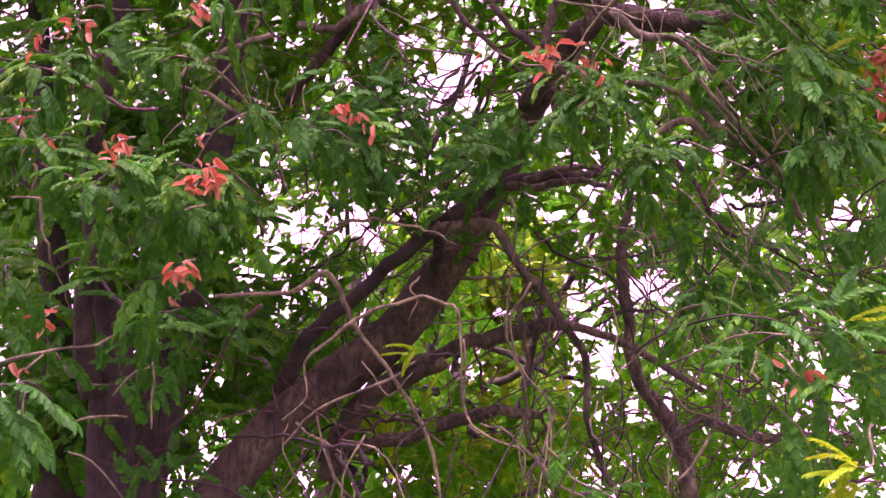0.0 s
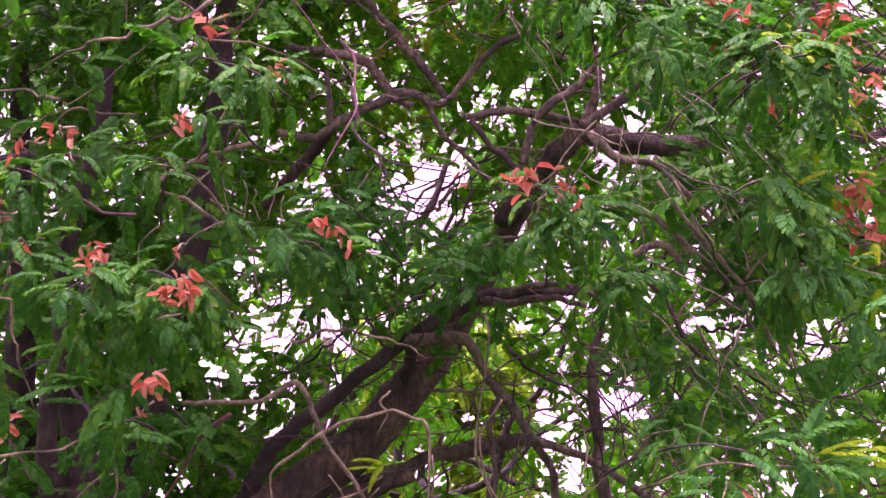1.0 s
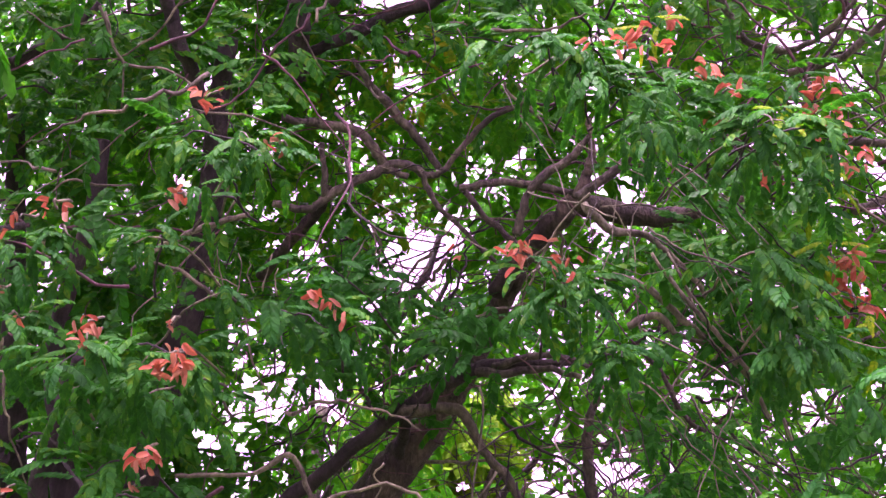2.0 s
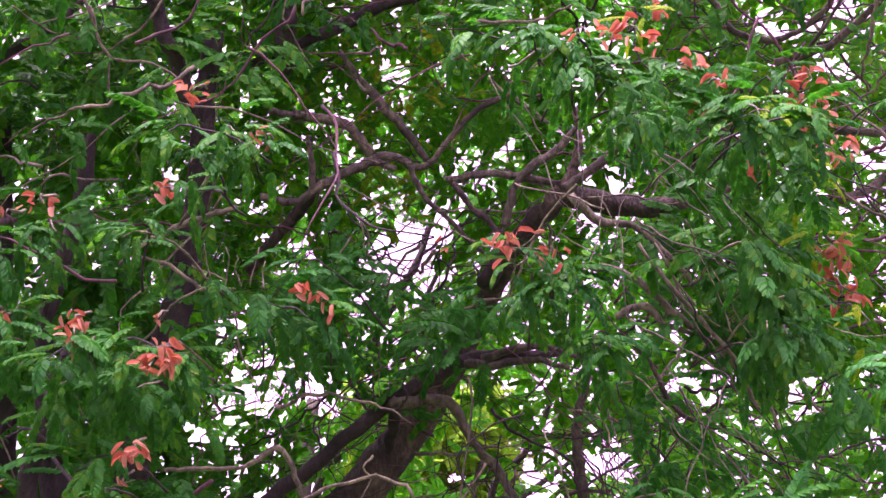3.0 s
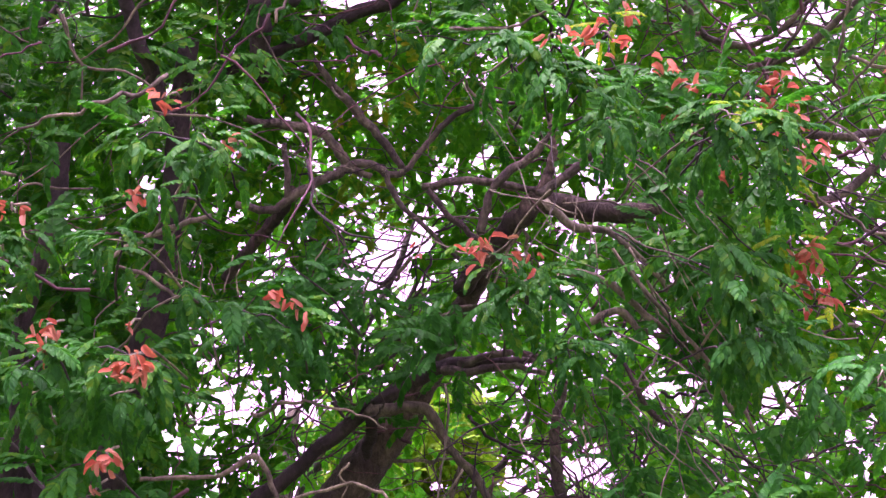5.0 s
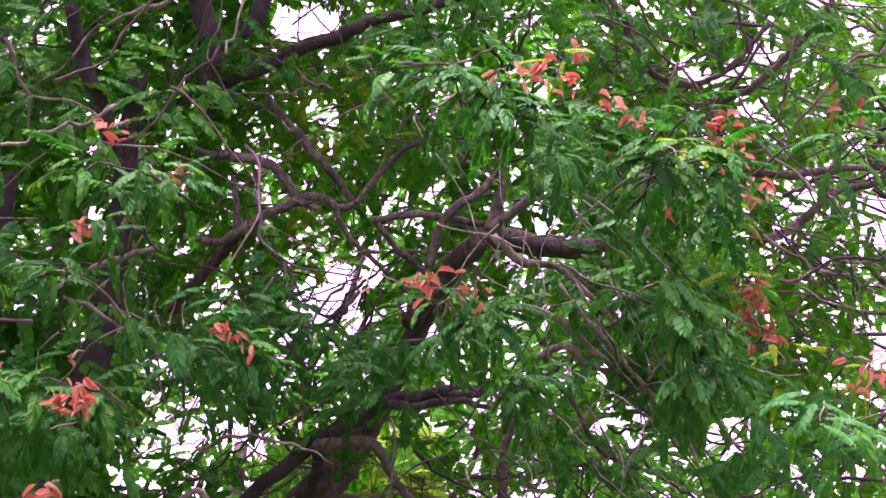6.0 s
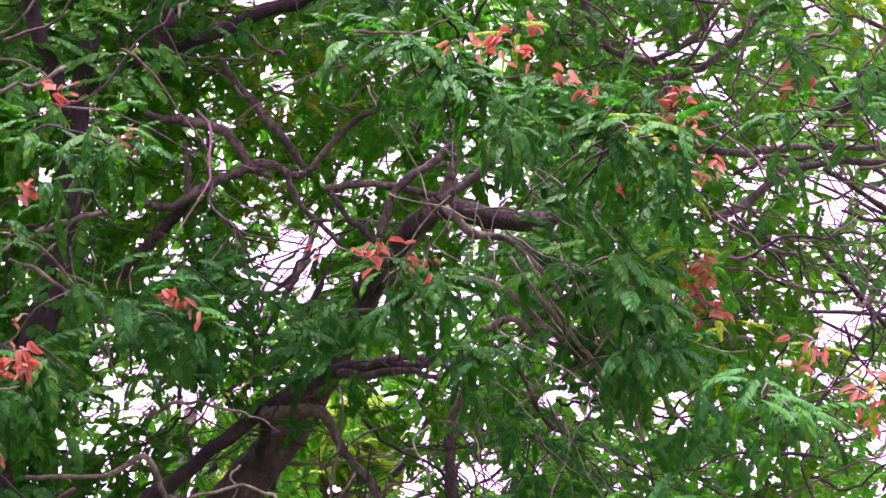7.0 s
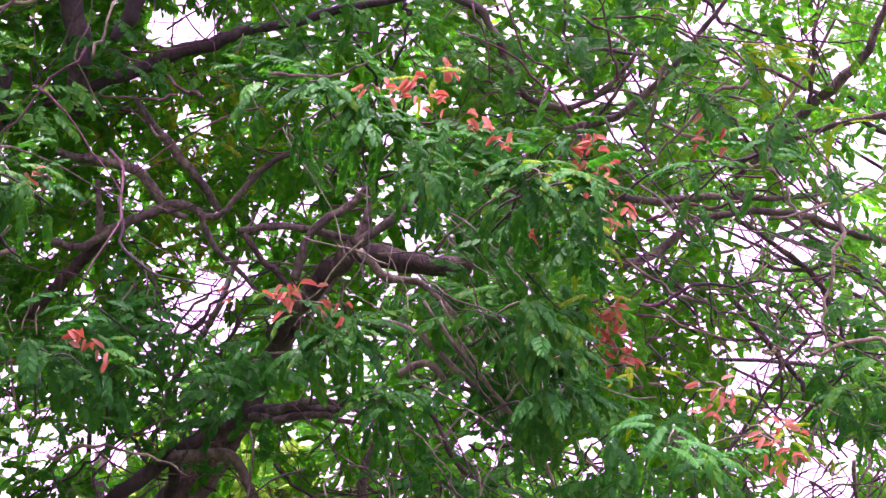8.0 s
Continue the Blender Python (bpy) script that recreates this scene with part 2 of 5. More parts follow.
for f in FRONDS_FRESH:
    f.materials.append(LEAF_FRESH)
BROAD = [frond_arrays(1.0, pr, dr, False, 80 + k, 1.4, 1.0) for k, (pr, dr) in enumerate([(8, 0.5), (9, 0.8), (8, 0.3), (9, 1.0)])]
COARSE = [frond_arrays(1.0, pr, dr, False, 60 + k, sl * 1.1, 0.92) for k, (pr, dr, sl) in enumerate(
    [(10, 0.5, 1.0), (11, 0.8, 1.0), (12, 0.6, 0.95), (10, 0.3, 1.1), (11, 1.0, 1.0), (12, 0.7, 0.9)])]


def frame_of(direction, normal):
    x = np.array(direction, float)
    x /= np.linalg.norm(x)
    z = np.array(normal, float) - x * np.dot(normal, x)
    z /= np.linalg.norm(z) + 1e-9
    return np.array([x, np.cross(z, x), z]).T


def fan(size, middle, spread, count, r, forward=0.35):
    """Turns of the leaves of one spray: they fan out round the middle angle (degrees, 0 to the east, 270 down), upper faces outward."""
    for k in range(count):
        u = 2 * (k + 0.5) / count - 1
        a = radians(middle + spread * math.copysign(abs(u) ** 0.7, u) + r.uniform(-12, 12))
        d = np.array([math.cos(a), -forward + r.uniform(-0.35, 0.3), math.sin(a) + 0.25])
        nrm = np.array([0.55 * math.cos(a) + r.uniform(-0.35, 0.35), -0.75 + r.uniform(-0.3, 0.3), 0.75 + 0.3 * math.sin(a)])
        yield frame_of(d, nrm), size * r.uniform(0.75, 1.12)


def tiers(size, middle, spread, count, r):
    """Turns and bases of the leaves of a twig end: a flat upper tier that arches outward, and drooping leaves beneath it."""
    for k in range(count):
        u = 2 * (k + 0.5) / count - 1
        a = radians(middle + spread * math.copysign(abs(u) ** 0.7, u) + r.uniform(-12, 12))
        d = np.array([math.cos(a), -0.35 + r.uniform(-0.4, 0.3), 0.75 * math.sin(a) + 0.3])
        nrm = np.array([0.45 * math.cos(a) + r.uniform(-0.3, 0.3), -0.6 + r.uniform(-0.3, 0.3), 1.0 + 0.2 * math.sin(a)])
        yield frame_of(d, nrm), size * r.uniform(0.75, 1.12), np.array([0.0, -0.02, 0.02])
    for k in range(int(count * 0.4)):
        a = radians(middle + spread * r.uniform(-0.8, 0.8))
        d = np.array([0.7 * math.cos(a) + r.uniform(-0.2, 0.2), r.uniform(-0.2, 0.5), -0.75 + 0.35 * math.sin(a)])
        nrm = np.array([0.6 * math.cos(a) + r.uniform(-0.4, 0.4), -0.9, 0.45 + r.uniform(-0.3, 0.3)])
        yield frame_of(d, nrm), size * r.uniform(0.65, 0.95), np.array([r.uniform(-0.2, 0.2) * size, r.uniform(0.05, 0.22), -r.uniform(0.05, 0.3) * size])


def spray(tree, x, y, z, size, middle, spread, count, fresh=False, kit=None):
    """A leafy twig end: one twig with its single leaves as objects."""
    at = np.array([x, y, z])
    a = radians(middle)
    lead = np.array([math.cos(a) * 0.6, -0.3, math.sin(a) * 0.45])
    tail = at + np.array([rng.uniform(-0.25, 0.25) - 0.4 * math.cos(a), rng.uniform(0.5, 0.9), rng.uniform(0.0, 0.3)])
    pts = [(*tail, 0.007), (*(0.5 * (tail + at) + (0, 0, 0.06)), 0.006), (*at, 0.0045), (*(at + lead * size * 0.9), 0.003)]
    twig = limb(tree, "twig", pts, BARK_PALE if rng.random() < 0.4 else BARK_DARK, 0.4)
    blades = kit or (FRONDS_FRESH if fresh else FRONDS)
    for rot, s, shift in tiers(size * 0.92, middle, spread, count + (0 if fresh or kit else 1), rng):
        base = at + lead * size * 0.8 * rng.random() + shift + rng.normal(0, 0.03, 3)
        if open_sky(base + rot[:, 0] * s * 0.7) and rng.random() < 0.7:
            continue
        if hides_branch(base + rot[:, 0] * s * 0.6) and rng.random() < 0.45:
            continue
        leaf = part("leaf", blades[int(rng.integers(len(blades)))], None, twig)
        leaf.matrix_basis = Matrix.Translation(base) @ Matrix(rot.tolist()).to_4x4() @ Matrix.Scale(s, 4)
    return twig


def orange_mesh(fold, curl, twist):
    """A withered leaflet, folded along its midrib and curled towards its tip."""
    v, f = leaflet_arrays(1.0, 0.44, True)
    for p in v:
        a = twist * p[0]
        p[2] += fold * abs(p[1]) - curl * p[0] ** 2
        p[1], p[2] = p[1] * math.cos(a) - p[2] * math.sin(a), p[1] * math.sin(a) + p[2] * math.cos(a)
    me = mesh_from("dry_leaflet", v, f)
    me.materials.append(DRY)
    return me


DRY_LEAFLETS = [orange_mesh(0.1, 0.05, 0.2), orange_mesh(0.9, 0.3, 0.5), orange_mesh(0.5, 0.5, -0.7), orange_mesh(1.5, 0.15, -0.3), orange_mesh(0.4, -0.25, 0.9)]


def dry_leaves(tree, x, y, z, count, reach, size=0.10):
    """A few withered orange leaflets round a bare rib."""
    at = np.array([x, y, z])
    end = at + (rng.uniform(-0.5, 0.5) * reach, 0.0, -0.5 * reach)
    rib = limb(tree, "withered_twig", [(*(at + (0, 0.2, 0.12)), 0.006), (*at, 0.005), (*end, 0.003)], BARK_PALE, 0.5)
    for k in range(count):
        a = rng.uniform(0, 6.28)
        base = at + (end - at) * rng.random() + (rng.uniform(-1, 1) * reach * 0.8, rng.uniform(-0.06, 0.02), rng.uniform(-0.8, 0.6) * reach)
        d = (rng.uniform(-1, 1), rng.uniform(-0.3, 0.3), rng.uniform(-1.0, 0.3))
        rot = frame_of(d, (rng.uniform(-0.5, 0.5), -1.0, rng.uniform(-0.2, 0.8)))
        leaf = part("dry_leaflet", DRY_LEAFLETS[int(rng.integers(5))], None, rib, "withered orange leaflet")
        leaf.matrix_basis = Matrix.Translation(base) @ Matrix(rot.tolist()).to_4x4() @ Matrix.Diagonal((s := size * rng.uniform(0.6, 1.3), s * rng.uniform(0.65, 1.15), s, 1))


GAPS, HOLES = [], []


def gap(az, el, w, h, clear=False):
    """A thin spot of the crowns where the sky shows, by its bearing from where one stands (degrees); clear: quite bare."""
    (HOLES if clear else GAPS).append((az, el, w, h))


STAND = np.array([0.0, 0.0, 1.6])


def open_sky(p, margin=0.0):
    """Whether p lies in a thin spot."""
    d = p - STAND
    az = math.degrees(math.atan2(d[0], d[1]))
    el = math.degrees(math.atan2(d[2], math.hypot(d[0], d[1])))
    def within(spots):
        return any(((az - a) / (w + margin)) ** 2 + ((el - e) / (h + margin)) ** 2 < 1 for a, e, w, h in spots)

    return 2 if within(HOLES) else int(within(GAPS))


def hides_branch(p):
    """Whether p lies close before one of the bare branches, which stand clear of leaves."""
    if not BARE_DIRS:
        line = np.vstack(BARE)
        way = line[:, :3] - STAND
        far = np.linalg.norm(way, axis=1)
        BARE_DIRS.extend([way / far[:, None], far, np.cos((line[:, 3] + 0.015) / far)])
    way, far, near = BARE_DIRS
    d = p - STAND
    dist = np.linalg.norm(d)
    return bool(np.any((way @ (d / dist) > near) & (far > dist)))


BARE_DIRS = []


def foliage(tree, name, places, size, count, material, label, r, spread=110, skip=1.0, kit=None):
    """Joined crown foliage: a spray of pinnate leaves at each place."""
    vs, fs, n = [], [], 0
    for p in places:
        mid = r.normal(270, 55)
        for rot, s in fan(size * r.uniform(0.8, 1.15), mid, spread, count, r, 0.2):
            base = p + r.normal(0, 0.16, 3) * size / 0.33
            thin = max(open_sky(base), open_sky(base + rot[:, 0] * s * 0.75))
            if thin and r.random() < (0.97 if thin > 1 else skip):
                continue
            if (hides_branch(base + rot[:, 0] * s * 0.3) or hides_branch(base + rot[:, 0] * s * 0.75)) and r.random() < 0.85:
                continue
            v, f = (kit or COARSE)[int(r.integers(len(kit or COARSE)))]
            vs.append((v * s) @ rot.T + base)
            fs += [tuple(k + n for k in q) for q in f]
            n += len(v)
    if not vs:
        return None
    ob = part(name, mesh_from(name, np.vstack(vs), fs), material, tree, label)
    ob["kind"] = "stuff"
    return ob


def bearing(az, el, dist):
    a, e = radians(az), radians(el)
    return STAND + dist * np.array([math.sin(a) * math.cos(e), math.cos(a) * math.cos(e), math.sin(e)])


def clump(tree, x, y, z, w, h, count, material, skip=0.92):
    """One dense clump of the crown."""
    r = np.random.default_rng(int(abs(x * 7919 + z * 104729)))
    places = [np.array([x, y, z]) + (r.uniform(-1, 1) * w * 0.8, r.uniform(-0.4, 0.4), r.uniform(-0.6, 0.9) * h) for k in range(count)]
    return foliage(tree, "crown", places, 0.30, 9, material, "clump of drooping feathery leaves", r, skip=skip)


def tree_root(name, x, y, label):
    ob = new(name)
    ob.location = (x, y, 0)
    return tagged(ob, label, "tree", "old trees with feathery leaves")


# ---- ground ----
def build_ground():
    n = 40
    ax = np.sign(np.linspace(-1, 1, n)) * np.abs(np.linspace(-1, 1, n)) ** 3 * 1500
    verts = [(x, y, 0.25 * noise.noise(Vector((x * 0.11, y * 0.11, 0))) * min(1, math.hypot(x, y) / 12) - 0.06) for y in ax for x in ax]
    faces = [(j * n + i, j * n + i + 1, (j + 1) * n + i + 1, (j + 1) * n + i) for j in range(n - 1) for i in range(n - 1)]
    tagged(part("ground", mesh_from("ground", verts, faces), SOIL), "uneven soil with short grass under old trees", "ground", kind="structure")


build_ground()

# ---- trees ----

leaning = tree_root("leaning_tree", -3.46, 8.57, "old tree with a leaning brown limb and drooping feathery leaves")
limb(leaning, "trunk", [(-3.459, 8.565, -0.15, 0.36), (-3.309, 8.565, 0.8, 0.25), (-2.809, 8.665, 2, 0.2), (-1.977, 8.661, 3.226, 0.156), (-1.6, 8.63, 3.705, 0.149), (-1.162, 8.692, 4.107, 0.147), (-0.822, 8.75, 4.381, 0.145), (-0.521, 8.648, 4.732, 0.145), (-0.257, 8.53, 5.059, 0.124), (-0.053, 8.31, 5.318, 0.091), (0.128, 8.071, 5.581, 0.076), (0.299, 7.734, 5.778, 0.064)])
limb(leaning, "limb", [(0.15, 7.8, 5.664, 0.064), (0.319, 7.514, 5.763, 0.063), (0.507, 7.215, 5.864, 0.071), (0.641, 7.049, 5.929, 0.07)])
limb(leaning, "limb", [(0.631, 7.153, 5.952, 0.071), (0.922, 7.096, 5.847, 0.07), (1.153, 7.02, 5.769, 0.063), (1.414, 6.909, 5.775, 0.038), (1.644, 6.832, 5.816, 0.022)])
limb(leaning, "limb", [(-1.579, 8.688, 3.895, 0.063), (-1.34, 8.413, 4.282, 0.058), (-0.999, 8.21, 4.501, 0.05), (-0.724, 8.037, 4.678, 0.05), (-0.458, 7.907, 4.843, 0.05), (-0.161, 7.782, 4.998, 0.05), (0.022, 7.69, 5.05, 0.046), (0.253, 7.613, 5.058, 0.036), (0.636, 7.535, 5.026, 0.022)], BARK_DARK)
limb(leaning, "branch", [(0.021, 7.587, 4.975, 0.03), (0.213, 7.523, 4.948, 0.027), (0.436, 7.442, 4.942, 0.022), (0.652, 7.387, 4.865, 0.017)])
limb(leaning, "branch", [(0.127, 7.573, 5.004, 0.028), (0.336, 7.446, 5.024, 0.023), (0.57, 7.343, 4.975, 0.017), (0.728, 7.274, 4.855, 0.012)])
limb(leaning, "branch", [(-0.463, 7.856, 4.834, 0.052), (-0.274, 7.85, 4.826, 0.039), (-0.092, 7.834, 4.83, 0.036), (0.012, 7.878, 4.681, 0.032), (0.098, 7.915, 4.539, 0.026), (0.22, 7.936, 4.429, 0.026), (0.338, 7.995, 4.201, 0.019)])
limb(leaning, "branch", [(-0.448, 7.854, 4.841, 0.042), (-0.453, 8.142, 4.801, 0.04), (-0.489, 8.435, 4.734, 0.035)], BARK_DARK)
limb(leaning, "limb", [(-1.275, 8.952, 3.446, 0.071), (-1.134, 8.842, 3.77, 0.077), (-0.934, 8.756, 3.981, 0.077), (-0.698, 8.692, 4.097, 0.063), (-0.425, 8.633, 4.173, 0.041)])
limb(leaning, "limb", [(-1.346, 9.007, 3.616, 0.036), (-1.03, 8.97, 3.681, 0.05), (-0.715, 8.928, 3.724, 0.049), (-0.4, 8.86, 3.82, 0.049), (-0.09, 8.796, 3.856, 0.042), (0.214, 8.742, 3.816, 0.028)])
limb(leaning, "limb", [(-0.826, 8.82, 4.158, 0.035), (-0.587, 8.762, 4.236, 0.042), (-0.272, 8.694, 4.33, 0.049), (-0, 8.634, 4.365, 0.059), (0.211, 8.573, 4.38, 0.052), (0.454, 8.492, 4.355, 0.034), (0.726, 8.433, 4.234, 0.027), (0.951, 8.384, 4.066, 0.027), (1.238, 8.331, 3.847, 0.02)])
limb(leaning, "limb", [(0.878, 8.495, 5.29, 0.018), (0.802, 8.624, 5.005, 0.036), (0.81, 8.724, 4.748, 0.043), (0.833, 8.814, 4.488, 0.043), (0.853, 8.895, 4.185, 0.046), (0.994, 8.923, 3.929, 0.053), (1.151, 8.94, 3.673, 0.057), (1.202, 8.995, 3.26, 0.064)])
limb(leaning, "branch", [(0.106, 8.444, 4.743, 0.028), (0.328, 8.539, 4.466, 0.028), (0.508, 8.633, 4.153, 0.028), (0.515, 8.736, 3.789, 0.024), (0.616, 8.809, 3.459, 0.021), (0.719, 8.847, 3.239, 0.017)])
limb(leaning, "branch", [(1.096, 8.527, 3.573, 0.027), (1.227, 8.477, 3.7, 0.03), (1.401, 8.468, 3.627, 0.037), (1.607, 8.447, 3.562, 0.03), (1.848, 8.396, 3.563, 0.024), (2.111, 8.354, 3.475, 0.017)])
limb(leaning, "branch", [(0.139, 8.284, 4.6, 0.02), (0.077, 8.36, 4.39, 0.02), (0.125, 8.453, 4.105, 0.017), (0.08, 8.536, 3.821, 0.017), (0.144, 8.625, 3.463, 0.014)])
limb(leaning, "hanging_twig", [(-1.636, 6.916, 4.046, 0.012), (-1.422, 6.956, 4.066, 0.013), (-1.204, 6.986, 4.095, 0.013), (-1.03, 6.974, 4.198, 0.017), (-0.938, 7.029, 4.087, 0.017), (-0.863, 7.102, 3.908, 0.015), (-0.677, 7.198, 3.668, 0.013), (-0.538, 7.27, 3.456, 0.012), (-0.447, 7.331, 3.242, 0.012), (-0.404, 7.393, 2.969, 0.01)], BARK_PALE)
limb(leaning, "hanging_twig", [(-1.225, 6.908, 3.325, 0.006), (-1.09, 6.894, 3.459, 0.006), (-1.103, 6.84, 3.633, 0.008), (-0.966, 6.822, 3.752, 0.01), (-0.797, 6.803, 3.871, 0.011), (-0.613, 6.796, 3.945, 0.01), (-0.398, 6.804, 3.965, 0.01), (-0.284, 6.837, 3.887, 0.01), (-0.259, 6.92, 3.639, 0.008), (-0.241, 7, 3.362, 0.008), (-0.109, 7.033, 3.243, 0.006), (0.056, 7.052, 3.167, 0.006), (0.034, 7.103, 2.935, 0.005)], BARK_PALE)
limb(leaning, "hanging_twig", [(-0.481, 6.758, 4.075, 0.006), (-0.526, 6.776, 4.017, 0.006), (-0.496, 6.799, 3.96, 0.005), (-0.548, 6.836, 3.844, 0.005)], BARK_PALE)
limb(leaning, "hanging_twig", [(-1.225, 6.942, 3.195, 0.008), (-1.046, 6.921, 3.387, 0.008), (-0.804, 6.923, 3.493, 0.008), (-0.621, 6.919, 3.567, 0.008), (-0.512, 6.906, 3.641, 0.005)], BARK_PALE)
limb(leaning, "hanging_twig", [(0.032, 6.976, 4.63, 0.007), (0.059, 7.066, 4.421, 0.008), (0.02, 7.161, 4.181, 0.007), (-0.004, 7.268, 3.876, 0.007), (0.1, 7.361, 3.567, 0.005), (0.045, 7.434, 3.291, 0.005), (0.116, 7.498, 2.997, 0.005)], BARK_PALE)
limb(leaning, "hanging_twig", [(0.133, 7.16, 4.178, 0.008), (0.015, 7.227, 3.998, 0.007), (0.041, 7.307, 3.753, 0.007), (0.243, 7.375, 3.502, 0.007), (0.171, 7.44, 3.257, 0.005), (0.245, 7.479, 3.071, 0.005)], BARK_PALE)
limb(leaning, "hanging_twig", [(0.839, 7.044, 2.97, 0.006), (0.993, 6.986, 3.135, 0.008), (1.088, 6.927, 3.316, 0.008), (1.108, 6.889, 3.444, 0.006), (1.157, 6.839, 3.584, 0.005)], BARK_PALE)
limb(leaning, "hanging_twig", [(1.068, 7.026, 2.902, 0.006), (1.201, 6.987, 2.981, 0.006), (1.265, 6.945, 3.12, 0.006), (1.256, 6.922, 3.221, 0.005)], BARK_PALE)
limb(leaning, "hanging_twig", [(0.845, 7.252, 2.952, 0.005), (0.837, 7.222, 3.1, 0.005), (0.872, 7.191, 3.217, 0.005), (0.816, 7.175, 3.308, 0.005)], BARK_PALE)
limb(leaning, "hanging_twig", [(-1.074, 7.12, 3.41, 0.007), (-1.029, 7.175, 3.216, 0.007), (-0.984, 7.216, 3.067, 0.007), (-1.015, 7.236, 2.948, 0.005)], BARK_PALE)
limb(leaning, "hanging_twig", [(-1.228, 7.108, 3.362, 0.005), (-1.258, 7.14, 3.212, 0.005), (-1.182, 7.187, 3.064, 0.005), (-1.121, 7.221, 2.946, 0.005)], BARK_PALE)
limb(leaning, "hanging_twig", [(-0.175, 7.304, 3.392, 0.007), (-0.002, 7.322, 3.329, 0.007), (0.166, 7.363, 3.143, 0.007), (0.319, 7.385, 3.019, 0.007), (0.534, 7.385, 2.952, 0.005)], BARK_PALE)
limb(leaning, "branch", [(-1.499, 8.192, 5.956, 0.041), (-1.322, 7.989, 6.07, 0.04), (-1.168, 7.798, 6.14, 0.042), (-1.025, 7.605, 6.204, 0.036), (-0.963, 7.424, 6.225, 0.026)], BARK)
limb(leaning, "branch", [(-1.301, 7.268, 6.009, 0.023), (-1.086, 7.312, 5.993, 0.026), (-0.967, 7.29, 6.057, 0.029), (-0.797, 7.252, 6.153, 0.031), (-0.614, 7.217, 6.234, 0.034), (-0.468, 7.199, 6.279, 0.029), (-0.322, 7.244, 6.221, 0.026), (-0.205, 7.233, 6.244, 0.02), (-0.066, 7.139, 6.392, 0.02), (0.116, 7.04, 6.535, 0.02), (0.335, 6.979, 6.612, 0.014)])
limb(leaning, "branch", [(-1.242, 6.974, 6.478, 0.023), (-1.082, 7.012, 6.461, 0.029), (-0.866, 7.043, 6.459, 0.034), (-0.704, 7.096, 6.407, 0.034), (-0.614, 7.172, 6.305, 0.034), (-0.56, 7.215, 6.246, 0.029), (-0.432, 7.25, 6.203, 0.02)], BARK_MID)
limb(leaning, "branch", [(-0.798, 6.874, 6.874, 0.014), (-0.655, 7.003, 6.72, 0.029), (-0.509, 7.107, 6.592, 0.032), (-0.344, 7.217, 6.444, 0.029), (-0.233, 7.311, 6.307, 0.023)])
limb(leaning, "branch", [(-0.983, 7.093, 6.362, 0.017), (-0.97, 7.194, 6.211, 0.023), (-0.967, 7.281, 6.072, 0.026)])
limb(leaning, "branch", [(-0.329, 6.981, 6.075, 0.022), (-0.259, 7.076, 5.926, 0.019), (-0.1, 7.161, 5.791, 0.017), (0.06, 7.24, 5.653, 0.014), (0.183, 7.289, 5.558, 0.011)], BARK_MID)
limb(leaning, "branch", [(-0.064, 6.967, 5.921, 0.019), (0.094, 7.056, 5.771, 0.022), (0.251, 7.123, 5.648, 0.019), (0.39, 7.177, 5.538, 0.014)], BARK)
limb(leaning, "branch", [(-0.1, 7.038, 5.994, 0.025), (0.112, 7.023, 6.018, 0.025), (0.342, 7.021, 6.008, 0.025), (0.588, 7.033, 5.961, 0.025), (0.71, 7.034, 5.941, 0.022)], BARK_MID)
limb(leaning, "branch", [(0.261, 7.097, 5.693, 0.03), (0.303, 6.998, 5.858, 0.027), (0.39, 6.922, 5.974, 0.027), (0.58, 6.837, 6.085, 0.027), (0.699, 6.752, 6.195, 0.016)], BARK_MID)
limb(leaning, "branch", [(0.633, 6.963, 5.877, 0.041), (0.684, 6.896, 5.978, 0.035), (0.717, 6.799, 6.122, 0.025), (0.698, 6.684, 6.294, 0.016)], BARK)
limb(leaning, "branch", [(0.625, 6.878, 5.825, 0.035), (0.761, 6.814, 5.907, 0.03), (0.895, 6.747, 5.985, 0.03), (0.995, 6.681, 6.064, 0.019), (1.128, 6.648, 6.082, 0.013)], BARK_MID)
# pale bark on the next four branches stands in for light on them
limb(leaning, "branch", [(0.593, 6.205, 5.376, 0.025), (0.747, 6.263, 5.248, 0.025), (0.929, 6.260, 5.211, 0.019), (1.049, 6.291, 5.122, 0.017), (1.199, 6.343, 4.976, 0.015), (1.316, 6.408, 4.804, 0.012)], BARK_PALE)
limb(leaning, "branch", [(0.647, 6.312, 4.994, 0.021), (0.797, 6.305, 4.973, 0.021), (0.947, 6.317, 4.911, 0.019), (1.094, 6.360, 4.780, 0.019), (1.269, 6.399, 4.631, 0.016), (1.440, 6.431, 4.482, 0.015), (1.549, 6.502, 4.254, 0.010)], BARK_PALE)
limb(leaning, "branch", [(0.923, 6.068, 4.998, 0.010), (1.067, 6.148, 4.806, 0.012), (1.238, 6.214, 4.609, 0.012), (1.377, 6.251, 4.466, 0.012), (1.526, 6.304, 4.267, 0.010), (1.616, 6.359, 4.073, 0.008)], BARK_PALE)
limb(leaning, "branch", [(0.826, 6.420, 4.741, 0.021), (0.977, 6.376, 4.788, 0.023), (1.094, 6.407, 4.684, 0.016), (1.298, 6.407, 4.602, 0.012), (1.524, 6.463, 4.366, 0.009)], BARK_PALE)
limb(leaning, "branch", [(1.094, 7.72, 5.214, 0.014), (1.234, 7.791, 5.009, 0.017), (1.336, 7.859, 4.806, 0.017), (1.507, 7.872, 4.696, 0.014), (1.711, 7.861, 4.616, 0.011)], BARK)
